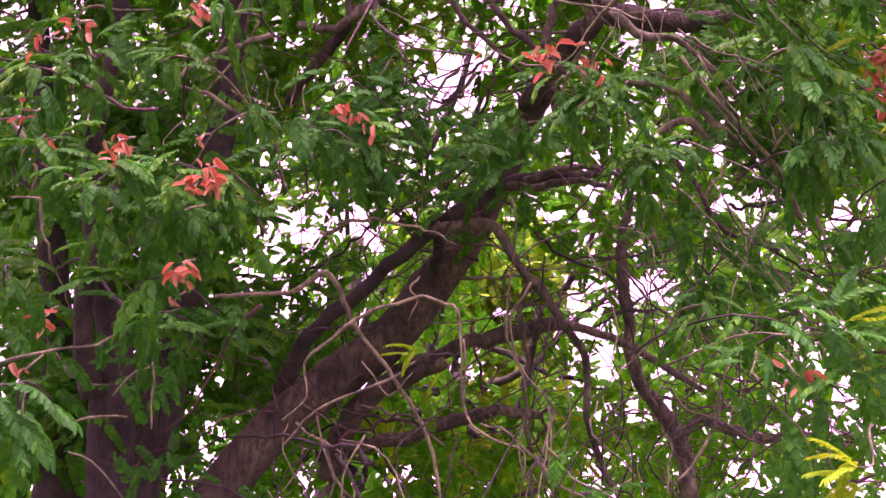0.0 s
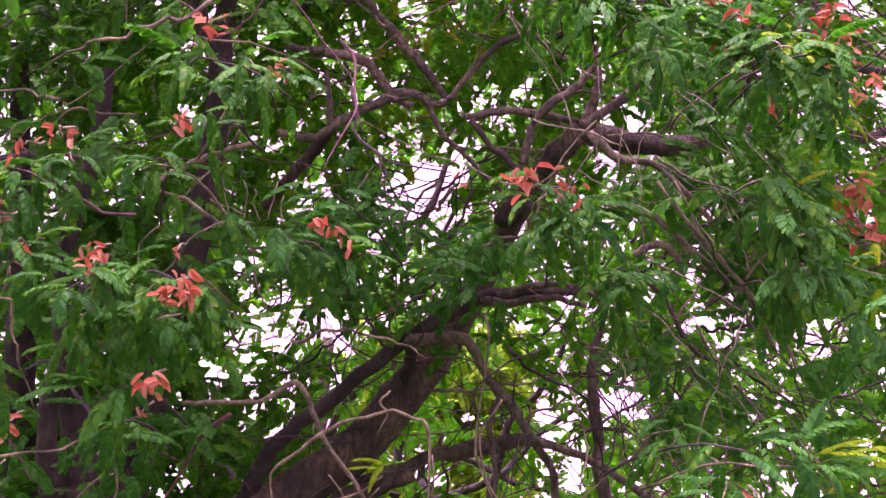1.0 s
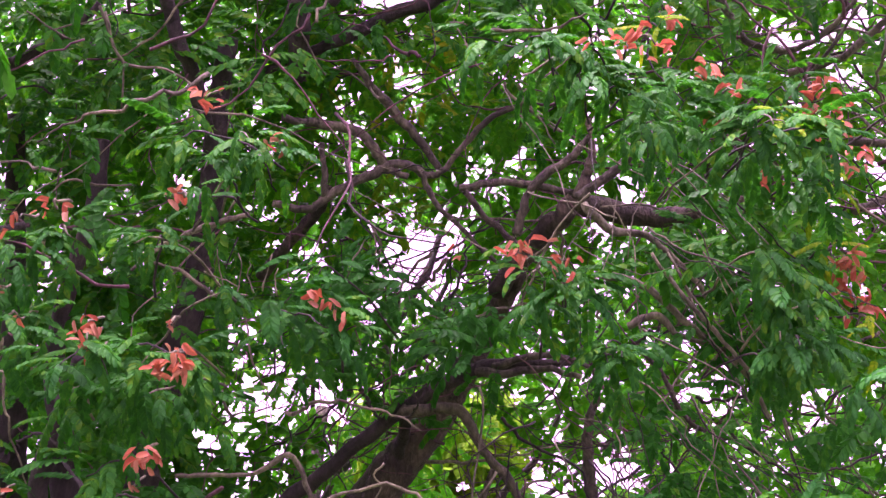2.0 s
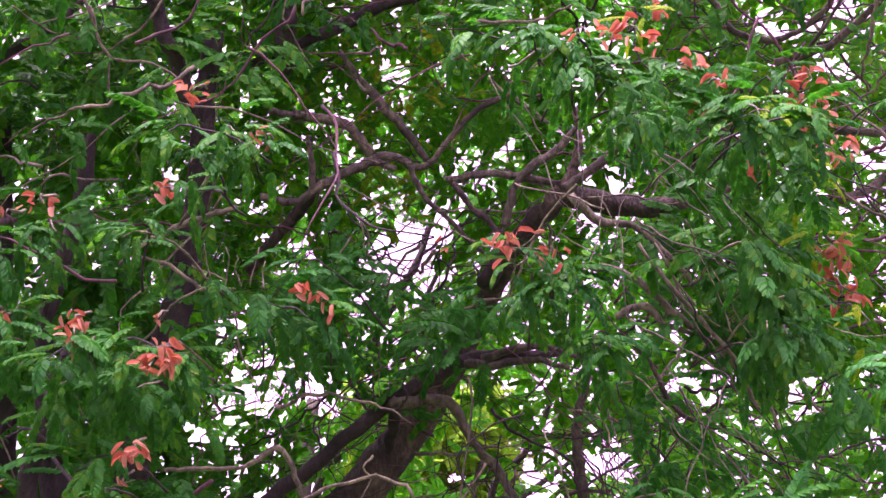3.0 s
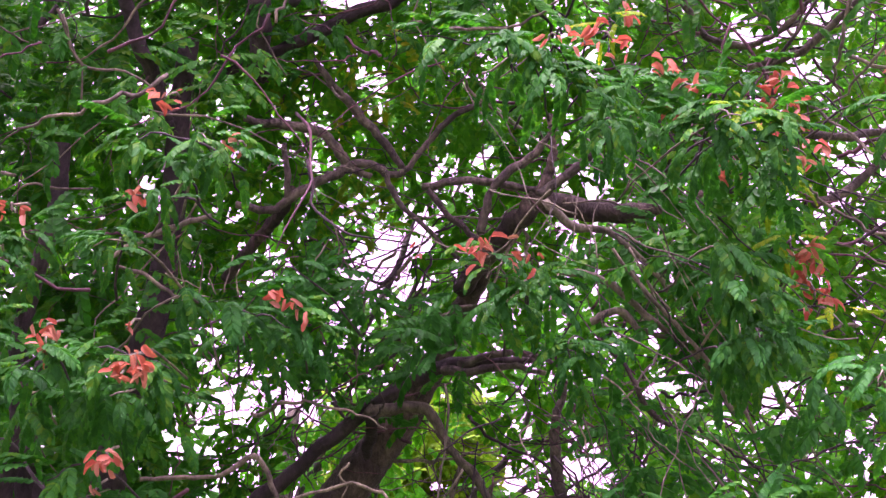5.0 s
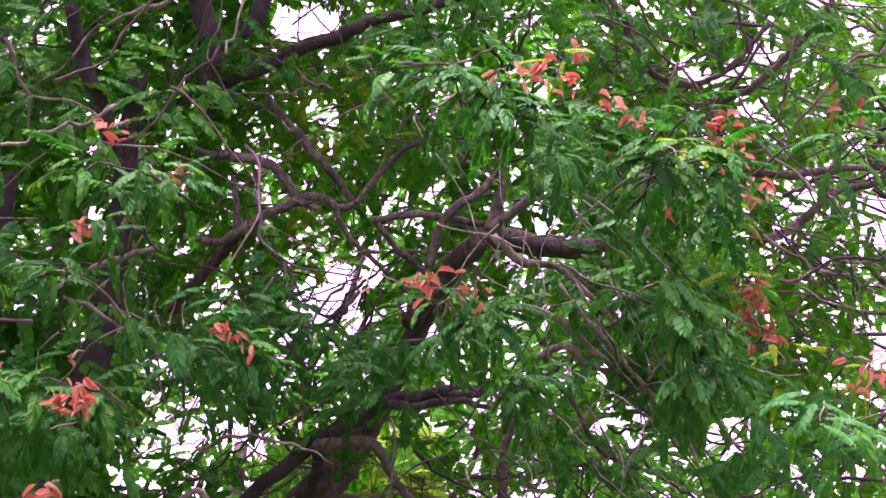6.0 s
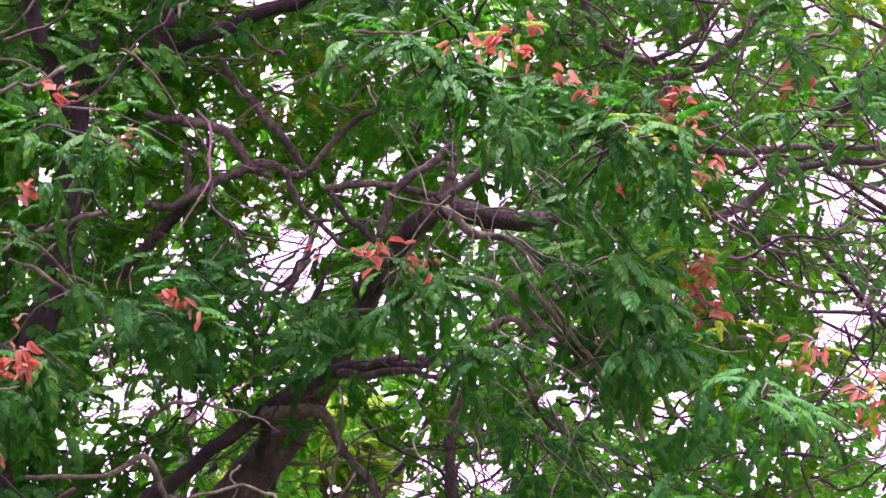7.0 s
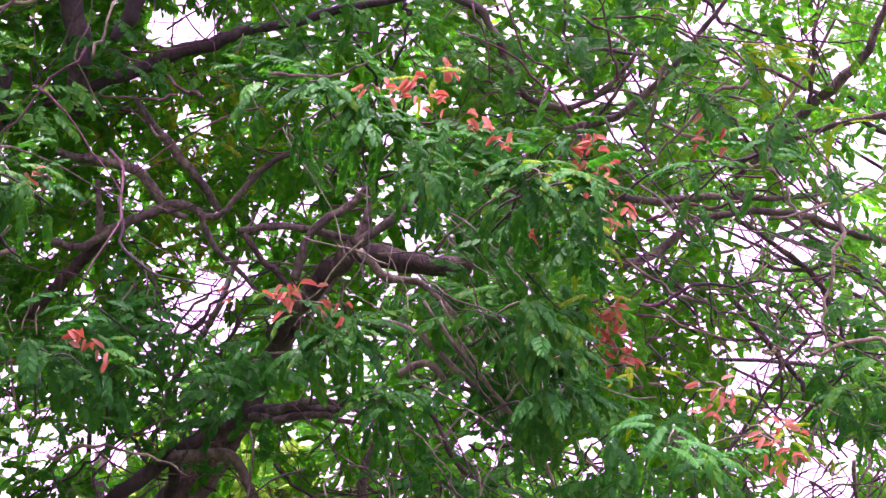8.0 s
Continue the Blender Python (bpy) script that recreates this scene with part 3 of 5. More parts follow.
limb(leaning, "branch", [(0.733, 6.639, 5.621, 0.005), (0.96, 6.609, 5.622, 0.007), (1.154, 6.611, 5.566, 0.005), (1.408, 6.558, 5.572, 0.003)], BARK_PALE)
limb(leaning, "branch", [(0.189, 6.909, 6.717, 0.01), (0.244, 6.971, 6.628, 0.01), (0.444, 7.048, 6.505, 0.01), (0.662, 7.098, 6.407, 0.008)], BARK_PALE)
limb(leaning, "branch", [(-0.645, 7.323, 5.865, 0.008), (-0.591, 7.38, 5.772, 0.008), (-0.627, 7.456, 5.628, 0.006)], BARK_PALE)
limb(leaning, "limb", [(-1.479, 7.254, 7.022, 0.030), (-1.229, 7.202, 7.116, 0.035), (-0.868, 7.126, 7.247, 0.043), (-0.576, 7.035, 7.363, 0.048), (-0.299, 6.964, 7.436, 0.048), (-0.096, 6.895, 7.491, 0.035), (0.277, 6.821, 7.54, 0.032), (0.536, 6.736, 7.586, 0.030), (0.943, 6.63, 7.625, 0.025)], BARK_DARK)
limb(leaning, "branch", [(1.07, 6.454, 7.501, 0.027), (1.367, 6.462, 7.436, 0.03), (1.507, 6.562, 7.292, 0.027), (1.612, 6.687, 7.117, 0.027), (1.733, 6.782, 6.964, 0.024), (1.9, 6.791, 6.899, 0.024), (2.063, 6.758, 6.884, 0.02), (2.268, 6.625, 6.972, 0.017), (2.429, 6.446, 7.121, 0.014)], BARK_MID)
limb(leaning, "branch", [(2, 6.866, 6.766, 0.027), (2.213, 6.786, 6.79, 0.027), (2.386, 6.7, 6.829, 0.024), (2.614, 6.493, 6.984, 0.02), (2.8, 6.277, 7.149, 0.017), (2.945, 6.067, 7.309, 0.014)], BARK_MID)
limb(leaning, "branch", [(2.35, 6.375, 6.917, 0.01), (2.259, 6.51, 6.789, 0.012), (2.065, 6.708, 6.61, 0.01)], BARK_MID)
limb(leaning, "branch", [(2.331, 6.878, 6.256, 0.025), (2.585, 6.966, 6.296, 0.028), (2.806, 7.034, 6.374, 0.026), (3.135, 7.066, 6.431, 0.024), (3.469, 7.106, 6.456, 0.019), (3.803, 7.113, 6.51, 0.011)], BARK_MID)
limb(leaning, "branch", [(2.367, 7.104, 5.884, 0.032), (2.552, 7.127, 5.969, 0.03), (2.719, 7.121, 6.103, 0.028), (2.904, 7.096, 6.25, 0.026), (3.164, 7.089, 6.312, 0.024), (3.443, 7.088, 6.339, 0.024), (3.691, 7.12, 6.326, 0.024), (3.975, 7.168, 6.248, 0.022), (4.256, 7.188, 6.201, 0.022), (4.536, 7.214, 6.131, 0.017)], BARK_MID)
limb(leaning, "branch", [(3.352, 7.54, 6.577, 0.017), (3.652, 7.556, 6.343, 0.02), (3.87, 7.578, 6.136, 0.022), (4.016, 7.658, 5.871, 0.017), (4.087, 7.74, 5.651, 0.011)], BARK)
limb(leaning, "branch", [(3.605, 7.433, 6.568, 0.014), (3.897, 7.444, 6.332, 0.017), (4.179, 7.453, 6.076, 0.017), (4.483, 7.455, 5.778, 0.014)], BARK_MID)
limb(leaning, "branch", [(3.143, 7.788, 6.32, 0.014), (3.335, 7.829, 6.12, 0.02), (3.486, 7.876, 5.924, 0.022), (3.633, 7.917, 5.726, 0.02), (3.812, 7.957, 5.488, 0.017), (3.812, 8.024, 5.347, 0.011)], BARK)
limb(leaning, "branch", [(3.364, 7.518, 6.976, 0.02), (3.648, 7.305, 7.09, 0.026), (3.848, 7.088, 7.241, 0.04), (4.043, 6.891, 7.353, 0.04), (4.18, 6.711, 7.469, 0.031), (4.241, 6.531, 7.628, 0.026), (4.281, 6.357, 7.784, 0.02)], BARK)
limb(leaning, "branch", [(3.405, 7.541, 6.919, 0.02), (3.651, 7.333, 7.051, 0.023), (3.897, 7.181, 7.089, 0.023), (4.17, 7.02, 7.102, 0.023), (4.566, 6.802, 7.071, 0.02)], BARK)
limb(leaning, "branch", [(3.848, 7.088, 7.241, 0.017), (3.86, 6.907, 7.454, 0.017), (3.838, 6.759, 7.638, 0.014), (3.849, 6.597, 7.809, 0.011)], BARK)
limb(leaning, "branch", [(3.606, 7.271, 7.162, 0.013), (3.734, 7.078, 7.327, 0.017), (3.856, 6.882, 7.485, 0.013), (3.966, 6.634, 7.696, 0.011)], BARK_PALE)
limb(leaning, "branch", [(3.426, 6.819, 7.155, 0.006), (3.36, 6.742, 7.286, 0.006), (3.333, 6.676, 7.378, 0.004)], BARK_PALE)
limb(leaning, "branch", [(3.474, 7.66, 6.305, 0.011), (3.728, 7.611, 6.195, 0.014), (4.007, 7.484, 6.177, 0.014), (4.281, 7.43, 6.022, 0.011)], BARK_MID)
limb(leaning, "branch", [(2.927, 8.033, 6.033, 0.011), (3.231, 8.018, 5.854, 0.011), (3.561, 7.907, 5.808, 0.011)], BARK_MID)

grove_near = tree_root("upright_tree", -2.61, 8.12, "upright dark-trunked tree in feathery green leaves")
limb(grove_near, "trunk", [(-2.608, 8.118, -0.15, 0.285), (-2.588, 8.118, 0.8, 0.218), (-2.548, 8.118, 2, 0.19), (-2.508, 8.118, 3.128, 0.165), (-2.498, 8.016, 3.585, 0.145), (-2.471, 7.907, 3.993, 0.112), (-2.537, 7.761, 4.394, 0.083), (-2.604, 7.617, 4.799, 0.066), (-2.619, 7.499, 5.138, 0.06), (-2.543, 7.359, 5.545, 0.054), (-2.427, 7.208, 5.946, 0.057), (-2.389, 7.02, 6.326, 0.051)], BARK_DARK)
limb(grove_near, "limb", [(-2.571, 7.837, 3.755, 0.072), (-2.597, 7.662, 4.028, 0.065), (-2.555, 7.473, 4.363, 0.058), (-2.463, 7.325, 4.597, 0.044), (-2.352, 7.16, 4.856, 0.038)], BARK_DARK)

grove_left = tree_root("upright_tree", -3.2, 8.77, "dark upright tree trunk half hidden by feathery green leaves")
limb(grove_left, "trunk", [(-3.204, 8.768, -0.15, 0.3), (-3.174, 8.768, 0.8, 0.23), (-3.114, 8.768, 2, 0.2), (-3.054, 8.768, 3.264, 0.166), (-3.065, 8.597, 3.9, 0.137), (-3.068, 8.396, 4.477, 0.108), (-3.075, 8.2, 4.935, 0.093), (-3.079, 8.029, 5.278, 0.086), (-3.071, 7.795, 5.713, 0.072), (-3.066, 7.52, 6.159, 0.064), (-3.044, 7.188, 6.641, 0.057)], BARK_DARK)
limb(grove_left, "branch", [(-3.032, 6.508, 5.138, 0.037), (-2.765, 6.515, 5.333, 0.031), (-2.586, 6.539, 5.415, 0.022)], BARK_DARK)
limb(grove_left, "branch", [(-2.838, 6.274, 4.831, 0.007), (-2.563, 6.348, 4.912, 0.007), (-2.393, 6.394, 4.949, 0.005)], BARK_PALE)

grove_mid = tree_root("upright_tree", -2.52, 8.55, "reddish-brown upright tree with orange withered leaflets")
limb(grove_mid, "trunk", [(-2.517, 8.552, -0.15, 0.3), (-2.497, 8.552, 0.8, 0.23), (-2.457, 8.552, 2, 0.2), (-2.417, 8.552, 3.212, 0.138), (-2.338, 8.481, 3.625, 0.131), (-2.251, 8.362, 4.129, 0.124), (-2.157, 8.239, 4.56, 0.118), (-2.066, 8.121, 4.917, 0.114), (-1.933, 7.93, 5.406, 0.1), (-1.82, 7.724, 5.846, 0.093), (-1.762, 7.526, 6.201, 0.083), (-1.702, 7.169, 6.747, 0.069), (-1.627, 6.922, 7.089, 0.062)], BARK_DARK)
limb(grove_mid, "limb", [(-1.738, 7.112, 6.486, 0.044), (-1.794, 6.925, 6.643, 0.05), (-1.863, 6.722, 6.805, 0.05), (-1.928, 6.517, 6.957, 0.047), (-1.957, 6.316, 7.105, 0.04)], BARK_DARK)
limb(grove_mid, "branch", [(-2.951, 6.621, 6.598, 0.041), (-2.756, 6.61, 6.721, 0.035), (-2.555, 6.574, 6.87, 0.029), (-2.382, 6.514, 7.024, 0.023)], BARK_DARK)
limb(grove_mid, "branch", [(-1.917, 6.477, 5.084, 0.008), (-1.783, 6.446, 5.211, 0.012), (-1.677, 6.441, 5.27, 0.015), (-1.494, 6.435, 5.358, 0.017), (-1.277, 6.437, 5.433, 0.015)], BARK_PALE)
limb(grove_mid, "branch", [(-1.798, 6.481, 5.14, 0.01), (-1.647, 6.534, 5.114, 0.013), (-1.525, 6.601, 5.042, 0.013), (-1.432, 6.647, 4.994, 0.008)], BARK_PALE)
limb(grove_mid, "branch", [(-2.114, 5.782, 6.397, 0.009), (-2.036, 5.955, 6.214, 0.01), (-1.964, 6.018, 6.163, 0.01), (-1.828, 6.051, 6.175, 0.007)], BARK_PALE)
limb(grove_mid, "branch", [(-2.381, 6.321, 5.505, 0.005), (-2.293, 6.311, 5.574, 0.007), (-2.145, 6.356, 5.583, 0.007), (-1.965, 6.403, 5.601, 0.005)], BARK_PALE)
limb(grove_mid, "branch", [(-2.516, 6.364, 4.444, 0.007), (-2.407, 6.406, 4.444, 0.008), (-2.323, 6.42, 4.481, 0.007), (-2.293, 6.403, 4.539, 0.005)], BARK_PALE)
limb(grove_mid, "hanging_twig", [(-2.341, 6.635, 3.254, 0.006), (-2.194, 6.675, 3.292, 0.008), (-2.015, 6.725, 3.314, 0.006)], BARK_PALE)
limb(grove_mid, "hanging_twig", [(-1.89, 6.677, 3.6, 0.006), (-1.896, 6.727, 3.429, 0.006), (-1.895, 6.774, 3.258, 0.005)], BARK_PALE)
limb(grove_mid, "hanging_twig", [(-2.298, 6.683, 3.122, 0.006), (-2.176, 6.736, 3.073, 0.006), (-2.022, 6.822, 2.896, 0.006)], BARK_PALE)
limb(grove_mid, "hanging_twig", [(-2.085, 6.674, 3.418, 0.005), (-1.975, 6.672, 3.538, 0.005), (-1.904, 6.682, 3.57, 0.005)], BARK_PALE)
limb(grove_mid, "branch", [(-1.249, 6.611, 7.546, 0.076), (-1.176, 6.828, 7.313, 0.076), (-1.171, 6.989, 7.116, 0.069), (-1.2, 7.142, 6.908, 0.055)], BARK_DARK)
limb(grove_mid, "branch", [(-0.753, 6.34, 7.34, 0.053), (-0.817, 6.475, 7.177, 0.05), (-0.916, 6.559, 7.059, 0.03)], BARK_DARK)

# thin spots of the crowns
gap(-2.33, 28.90, 1.3, 1.05, True)
gap(-8.72, 22.22, 0.86, 0.33, True)
gap(-6.62, 22.44, 0.85, 0.4, True)
gap(-9.81, 23.32, 0.7, 0.4, True)
gap(-10.9, 24.7, 0.7, 0.35)
gap(-12.0, 22.1, 0.5, 0.4)
gap(-3.46, 36.83, 1.36, 0.81)
gap(1.62, 32.76, 1.51, 1.09)
gap(-3.82, 30.88, 1.27, 0.72)
gap(-0.89, 18.41, 2.29, 2.35)
gap(-6.93, 12.64, 1.48, 0.72)
gap(-4.96, 13.60, 0.93, 0.72)
gap(1.79, 21.27, 0.58, 0.54)
gap(4.90, 21.14, 0.39, 0.72)
gap(1.03, 22.27, 0.39, 0.36)
gap(6.79, 18.86, 0.46, 0.43)
gap(3.95, 18.03, 0.30, 0.25)
gap(-0.32, 20.84, 0.39, 0.43)
gap(3.31, 20.48, 0.39, 0.36)
gap(6.23, 21.79, 0.39, 0.40)
gap(7.44, 20.75, 0.27, 0.36)
gap(-12.03, 20.92, 0.77, 0.47)
gap(-3.99, 26.12, 0.73, 0.36, True)
gap(-2.78, 24.17, 0.60, 0.25)
gap(6.35, 19.85, 0.58, 0.81, True)
gap(3.00, 19.40, 0.65, 0.47)
gap(0.03, 19.12, 0.50, 0.54, True)
gap(9.95, 23.21, 0.98, 0.40, True)
gap(11.64, 22.33, 0.59, 0.33)
gap(15.63, 22.56, 0.67, 0.47)
gap(-12.83, 13.57, 0.71, 0.51)
gap(-1.25, 12.63, 1.67, 1.09)
gap(-4.95, 12.17, 0.93, 0.72)
gap(-19.75, 19.43, 0.17, 0.72)
gap(-18.40, 20.49, 0.17, 0.58)
gap(-13.11, 16.06, 0.49, 0.62)
gap(-3.20, 18.80, 0.57, 0.29)
gap(-3.84, 12.05, 0.70, 0.43)
gap(7.61, 27.73, 0.53, 0.29)
gap(0.37, 31.01, 0.72, 0.33)
gap(8.82, 30.67, 0.55, 0.29)
gap(-7.99, 24.19, 0.44, 0.25)
gap(-6.79, 30.07, 0.71, 0.25)
gap(-8.98, 29.28, 0.62, 0.40)
gap(-7.86, 28.84, 0.62, 0.29)
gap(-10.98, 25.57, 0.48, 0.40)
gap(11.11, 26.93, 0.45, 0.29)
gap(8.89, 25.70, 0.36, 0.25)
gap(-8.23, 15.13, 0.26, 0.29)
gap(-16.69, 30.28, 0.42, 0.29)
gap(-17.24, 27.86, 0.41, 0.22)
gap(13.36, 13.91, 0.45, 0.22)
gap(14.90, 13.33, 0.48, 0.29)
gap(10.08, 16.73, 0.23, 0.40)
gap(7.14, 16.91, 0.26, 0.25)
gap(-10.09, 17.85, 0.23, 0.29)
gap(-11.41, 19.01, 0.23, 0.22)
gap(-6.70, 26.09, 0.40, 0.22)
gap(3.33, 26.08, 0.36, 0.22)
gap(2.02, 27.10, 0.37, 0.22)
gap(3.77, 24.36, 0.48, 0.18)
gap(-1.69, 16.72, 0.26, 0.14)
gap(-2.06, 28.31, 0.90, 0.72, True)
gap(-0.26, 30.13, 0.50, 0.33, True)
gap(-6.24, 33.35, 0.52, 0.36)
gap(7.55, 27.44, 0.49, 0.22)
gap(8.86, 26.88, 0.41, 0.25)
gap(-6.89, 30.15, 0.50, 0.22)
gap(-8.49, 29.08, 0.41, 0.22)
gap(0.75, 33.13, 0.52, 0.18)
gap(17.31, 37.35, 1.37, 0.33, True)
gap(15.53, 37.96, 0.69, 0.25)
gap(19.30, 35.27, 0.89, 0.47)
gap(10.94, 36.60, 0.45, 0.29)
gap(-16.00, 30.08, 0.54, 0.29)
gap(-15.85, 27.33, 0.29, 0.25)
gap(-11.81, 19.71, 0.35, 0.40)
gap(15.71, 21.56, 0.51, 0.36)
gap(19.89, 31.41, 0.64, 0.25)
gap(-18.03, 32.44, 0.26, 0.22)
gap(8.16, 31.77, 0.38, 0.29)
gap(19.16, 28.92, 0.41, 0.40)
gap(25.31, 19.95, 1.54, 0.62, True)
gap(27.03, 21.21, 0.78, 0.54, True)
gap(-4.87, 40.51, 1.90, 0.83, True)
gap(-3.32, 28.28, 0.74, 0.58, True)
gap(-0.86, 30.45, 0.55, 0.29)
gap(15.86, 37.81, 0.92, 0.40, True)
gap(20.13, 37.82, 0.82, 0.47, True)
gap(23.78, 30.03, 1.25, 0.54, True)
gap(26.38, 29.60, 1.04, 0.47, True)
gap(28.44, 30.42, 0.92, 0.25)
gap(25.31, 28.34, 0.82, 0.25)
gap(23.54, 24.77, 0.80, 0.80, True)
gap(23.00, 26.04, 0.60, 0.36)
gap(26.95, 26.39, 0.48, 0.25)
gap(29.01, 37.73, 0.78, 0.72, True)
gap(30.56, 36.19, 0.76, 0.54, True)
gap(23.38, 33.48, 0.65, 0.22)
gap(30.18, 31.98, 0.51, 0.43)
gap(21.49, 38.59, 0.56, 0.29)
gap(11.44, 40.06, 0.38, 0.22)
gap(7.81, 40.08, 0.47, 0.36)
gap(8.74, 24.86, 0.60, 0.22)
gap(14.59, 21.89, 0.59, 0.33)
gap(10.42, 21.67, 0.39, 0.25)
gap(6.10, 27.11, 0.37, 0.22)
gap(-6.11, 23.25, 0.35, 0.22)
gap(19.42, 33.79, 0.44, 0.25)
gap(20.82, 28.75, 0.62, 0.25)
gap(24.58, 22.38, 0.51, 0.18)
gap(14.12, 38.68, 0.46, 0.25)
gap(9.95, 36.64, 0.45, 0.18)
gap(-7.68, 33.47, 0.65, 0.29)
gap(-7.59, 29.54, 0.37, 0.22)
gap(-4.49, 24.99, 0.52, 0.18)

# leafy twig ends
spray(grove_left, -2.081, 5.087, 4.472, 0.28, 300, 80, 6)
spray(grove_left, -2.01, 5.067, 4.123, 0.30, 285, 95, 7)
spray(grove_mid, -1.667, 5.047, 3.941, 0.31, 250, 80, 7)
spray(grove_mid, -1.371, 5.122, 3.968, 0.32, 250, 90, 9)
spray(grove_mid, -1.232, 5.163, 3.956, 0.27, 320, 75, 6)
spray(grove_mid, -1.377, 5.287, 3.855, 0.29, 235, 75, 6)
spray(grove_mid, -1.186, 5.327, 3.867, 0.25, 300, 75, 5)
spray(grove_mid, -1.523, 5.269, 3.535, 0.29, 240, 90, 7)
spray(grove_mid, -1.605, 5.698, 3.506, 0.31, 270, 90, 6)
spray(grove_mid, -1.811, 5.46, 3.944, 0.31, 270, 80, 7)
spray(leaning, -1.252, 5.753, 4.587, 0.33, 330, 75, 5)
spray(leaning, -1.01, 5.819, 4.551, 0.35, 315, 75, 6)
spray(leaning, -0.819, 5.87, 4.509, 0.33, 310, 75, 6)
spray(leaning, -1.002, 5.968, 4.485, 0.32, 290, 80, 6)
spray(leaning, -0.732, 6.092, 4.539, 0.29, 300, 75, 5)
spray(grove_left, -1.846, 5.12, 4.569, 0.22, 300, 100, 5)
spray(grove_mid, -1.486, 5.402, 4.692, 0.24, 270, 90, 6)
spray(grove_mid, -1.294, 5.331, 4.887, 0.26, 270, 100, 6)
spray(grove_left, -2.162, 5.257, 3.572, 0.24, 300, 75, 4)
spray(leaning, 0.294, 5.609, 4.657, 0.32, 250, 80, 8)
spray(leaning, 0.453, 5.629, 4.601, 0.32, 290, 75, 7)
spray(leaning, 0.323, 5.774, 4.562, 0.28, 270, 80, 6)
spray(leaning, 0.688, 6.135, 4.452, 0.26, 270, 100, 6)
spray(leaning, 1.442, 5.856, 4.725, 0.34, 265, 75, 6)
spray(leaning, 1.576, 5.696, 4.298, 0.28, 280, 80, 6)
spray(leaning, 1.028, 5.443, 3.356, 0.29, 330, 90, 6)
spray(leaning, 1.253, 5.424, 3.268, 0.29, 350, 75, 6)
spray(leaning, 1.063, 5.586, 3.224, 0.28, 250, 90, 6)
spray(leaning, 1.289, 5.472, 3.084, 0.30, 300, 90, 7)
spray(leaning, 0.903, 5.828, 3.547, 0.25, 250, 90, 6)
spray(grove_mid, -1.226, 4.853, 4.911, 0.28, 230, 80, 6)
spray(grove_mid, -1.056, 4.88, 4.929, 0.30, 300, 75, 6)
spray(grove_mid, -1.199, 5.005, 4.876, 0.27, 265, 80, 6)
spray(grove_mid, -1, 5.014, 4.928, 0.26, 310, 75, 6)
spray(leaning, 0.466, 5.125, 5.569, 0.33, 270, 80, 7)
spray(leaning, 0.567, 5.119, 5.397, 0.30, 275, 75, 6)
spray(leaning, 0.861, 5.449, 5.397, 0.24, 270, 80, 6)
spray(leaning, 1.327, 5.156, 5.145, 0.33, 250, 80, 7)
spray(leaning, 1.453, 5.155, 5.096, 0.32, 300, 75, 6)
spray(leaning, 0.644, 5.942, 4.387, 0.27, 270, 90, 6)
spray(grove_left, -1.966, 5.117, 4.5, 0.28, 270, 90, 6)
spray(grove_mid, -1.469, 5.228, 4.592, 0.21, 230, 80, 4)
spray(grove_mid, -0.77, 6.111, 4.922, 0.25, 250, 80, 4)
spray(leaning, 0.082, 5.101, 5.622, 0.31, 200, 75, 5)
spray(leaning, 0.327, 5.09, 5.631, 0.33, 230, 80, 7)
spray(leaning, 0.522, 5.127, 5.569, 0.33, 280, 80, 7)
spray(leaning, 0.675, 5.293, 5.495, 0.30, 300, 75, 6)
spray(leaning, 0.858, 5.192, 5.433, 0.28, 300, 80, 6)
spray(leaning, 1.768, 5.756, 4.116, 0.29, 250, 100, 6)
spray(leaning, 1.725, 4.707, 3.689, 0.25, 250, 90, 6)
spray(leaning, 1.84, 4.805, 3.635, 0.28, 280, 80, 6)
spray(leaning, 2.089, 4.953, 5.135, 0.27, 270, 100, 6)
spray(leaning, 2.45, 4.965, 5.263, 0.24, 270, 110, 6)
spray(leaning, 3.22, 6.14, 4.576, 0.34, 270, 110, 7)
spray(leaning, 3.377, 6.005, 4.683, 0.32, 250, 90, 5)
spray(leaning, 0.723, 5.946, 4.386, 0.27, 270, 100, 6)
spray(leaning, 1.561, 5.506, 5.667, 0.28, 270, 110, 6)
spray(leaning, 0.467, 5.919, 4.709, 0.29, 290, 90, 6)
spray(leaning, 1.217, 5.885, 4.815, 0.24, 300, 80, 4)
spray(leaning, 1.441, 5.423, 2.71, 0.27, 200, 60, 6, True)
spray(leaning, 1.412, 5.585, 3.318, 0.31, 350, 30, 4, True)
spray(leaning, -0.405, 6.903, 3.669, 0.25, 200, 60, 3, True)
spray(leaning, 3.213, 6.246, 6.966, 0.34, 270, 120, 8, True)
spray(leaning, 3.552, 6.203, 6.462, 0.26, 270, 90, 4, True)
spray(leaning, 1.433, 5.298, 5.302, 0.24, 300, 50, 4, True)
spray(leaning, 1.484, 5.494, 5.496, 0.25, 270, 60, 4, True)
spray(leaning, 3.578, 6.637, 5.62, 0.08, 270, 120, 4, True)
spray(leaning, 3.934, 8.094, 4.775, 0.20, 90, 90, 6, True)
spray(leaning, 1.757, 5.627, 5.176, 0.24, 280, 50, 4, True)
spray(leaning, 1.786, 5.884, 4.931, 0.24, 275, 50, 4, True)
spray(leaning, 1.924, 5.776, 4.462, 0.23, 280, 70, 4, True)
spray(leaning, 2.645, 5.871, 4.185, 0.21, 280, 80, 5, True)
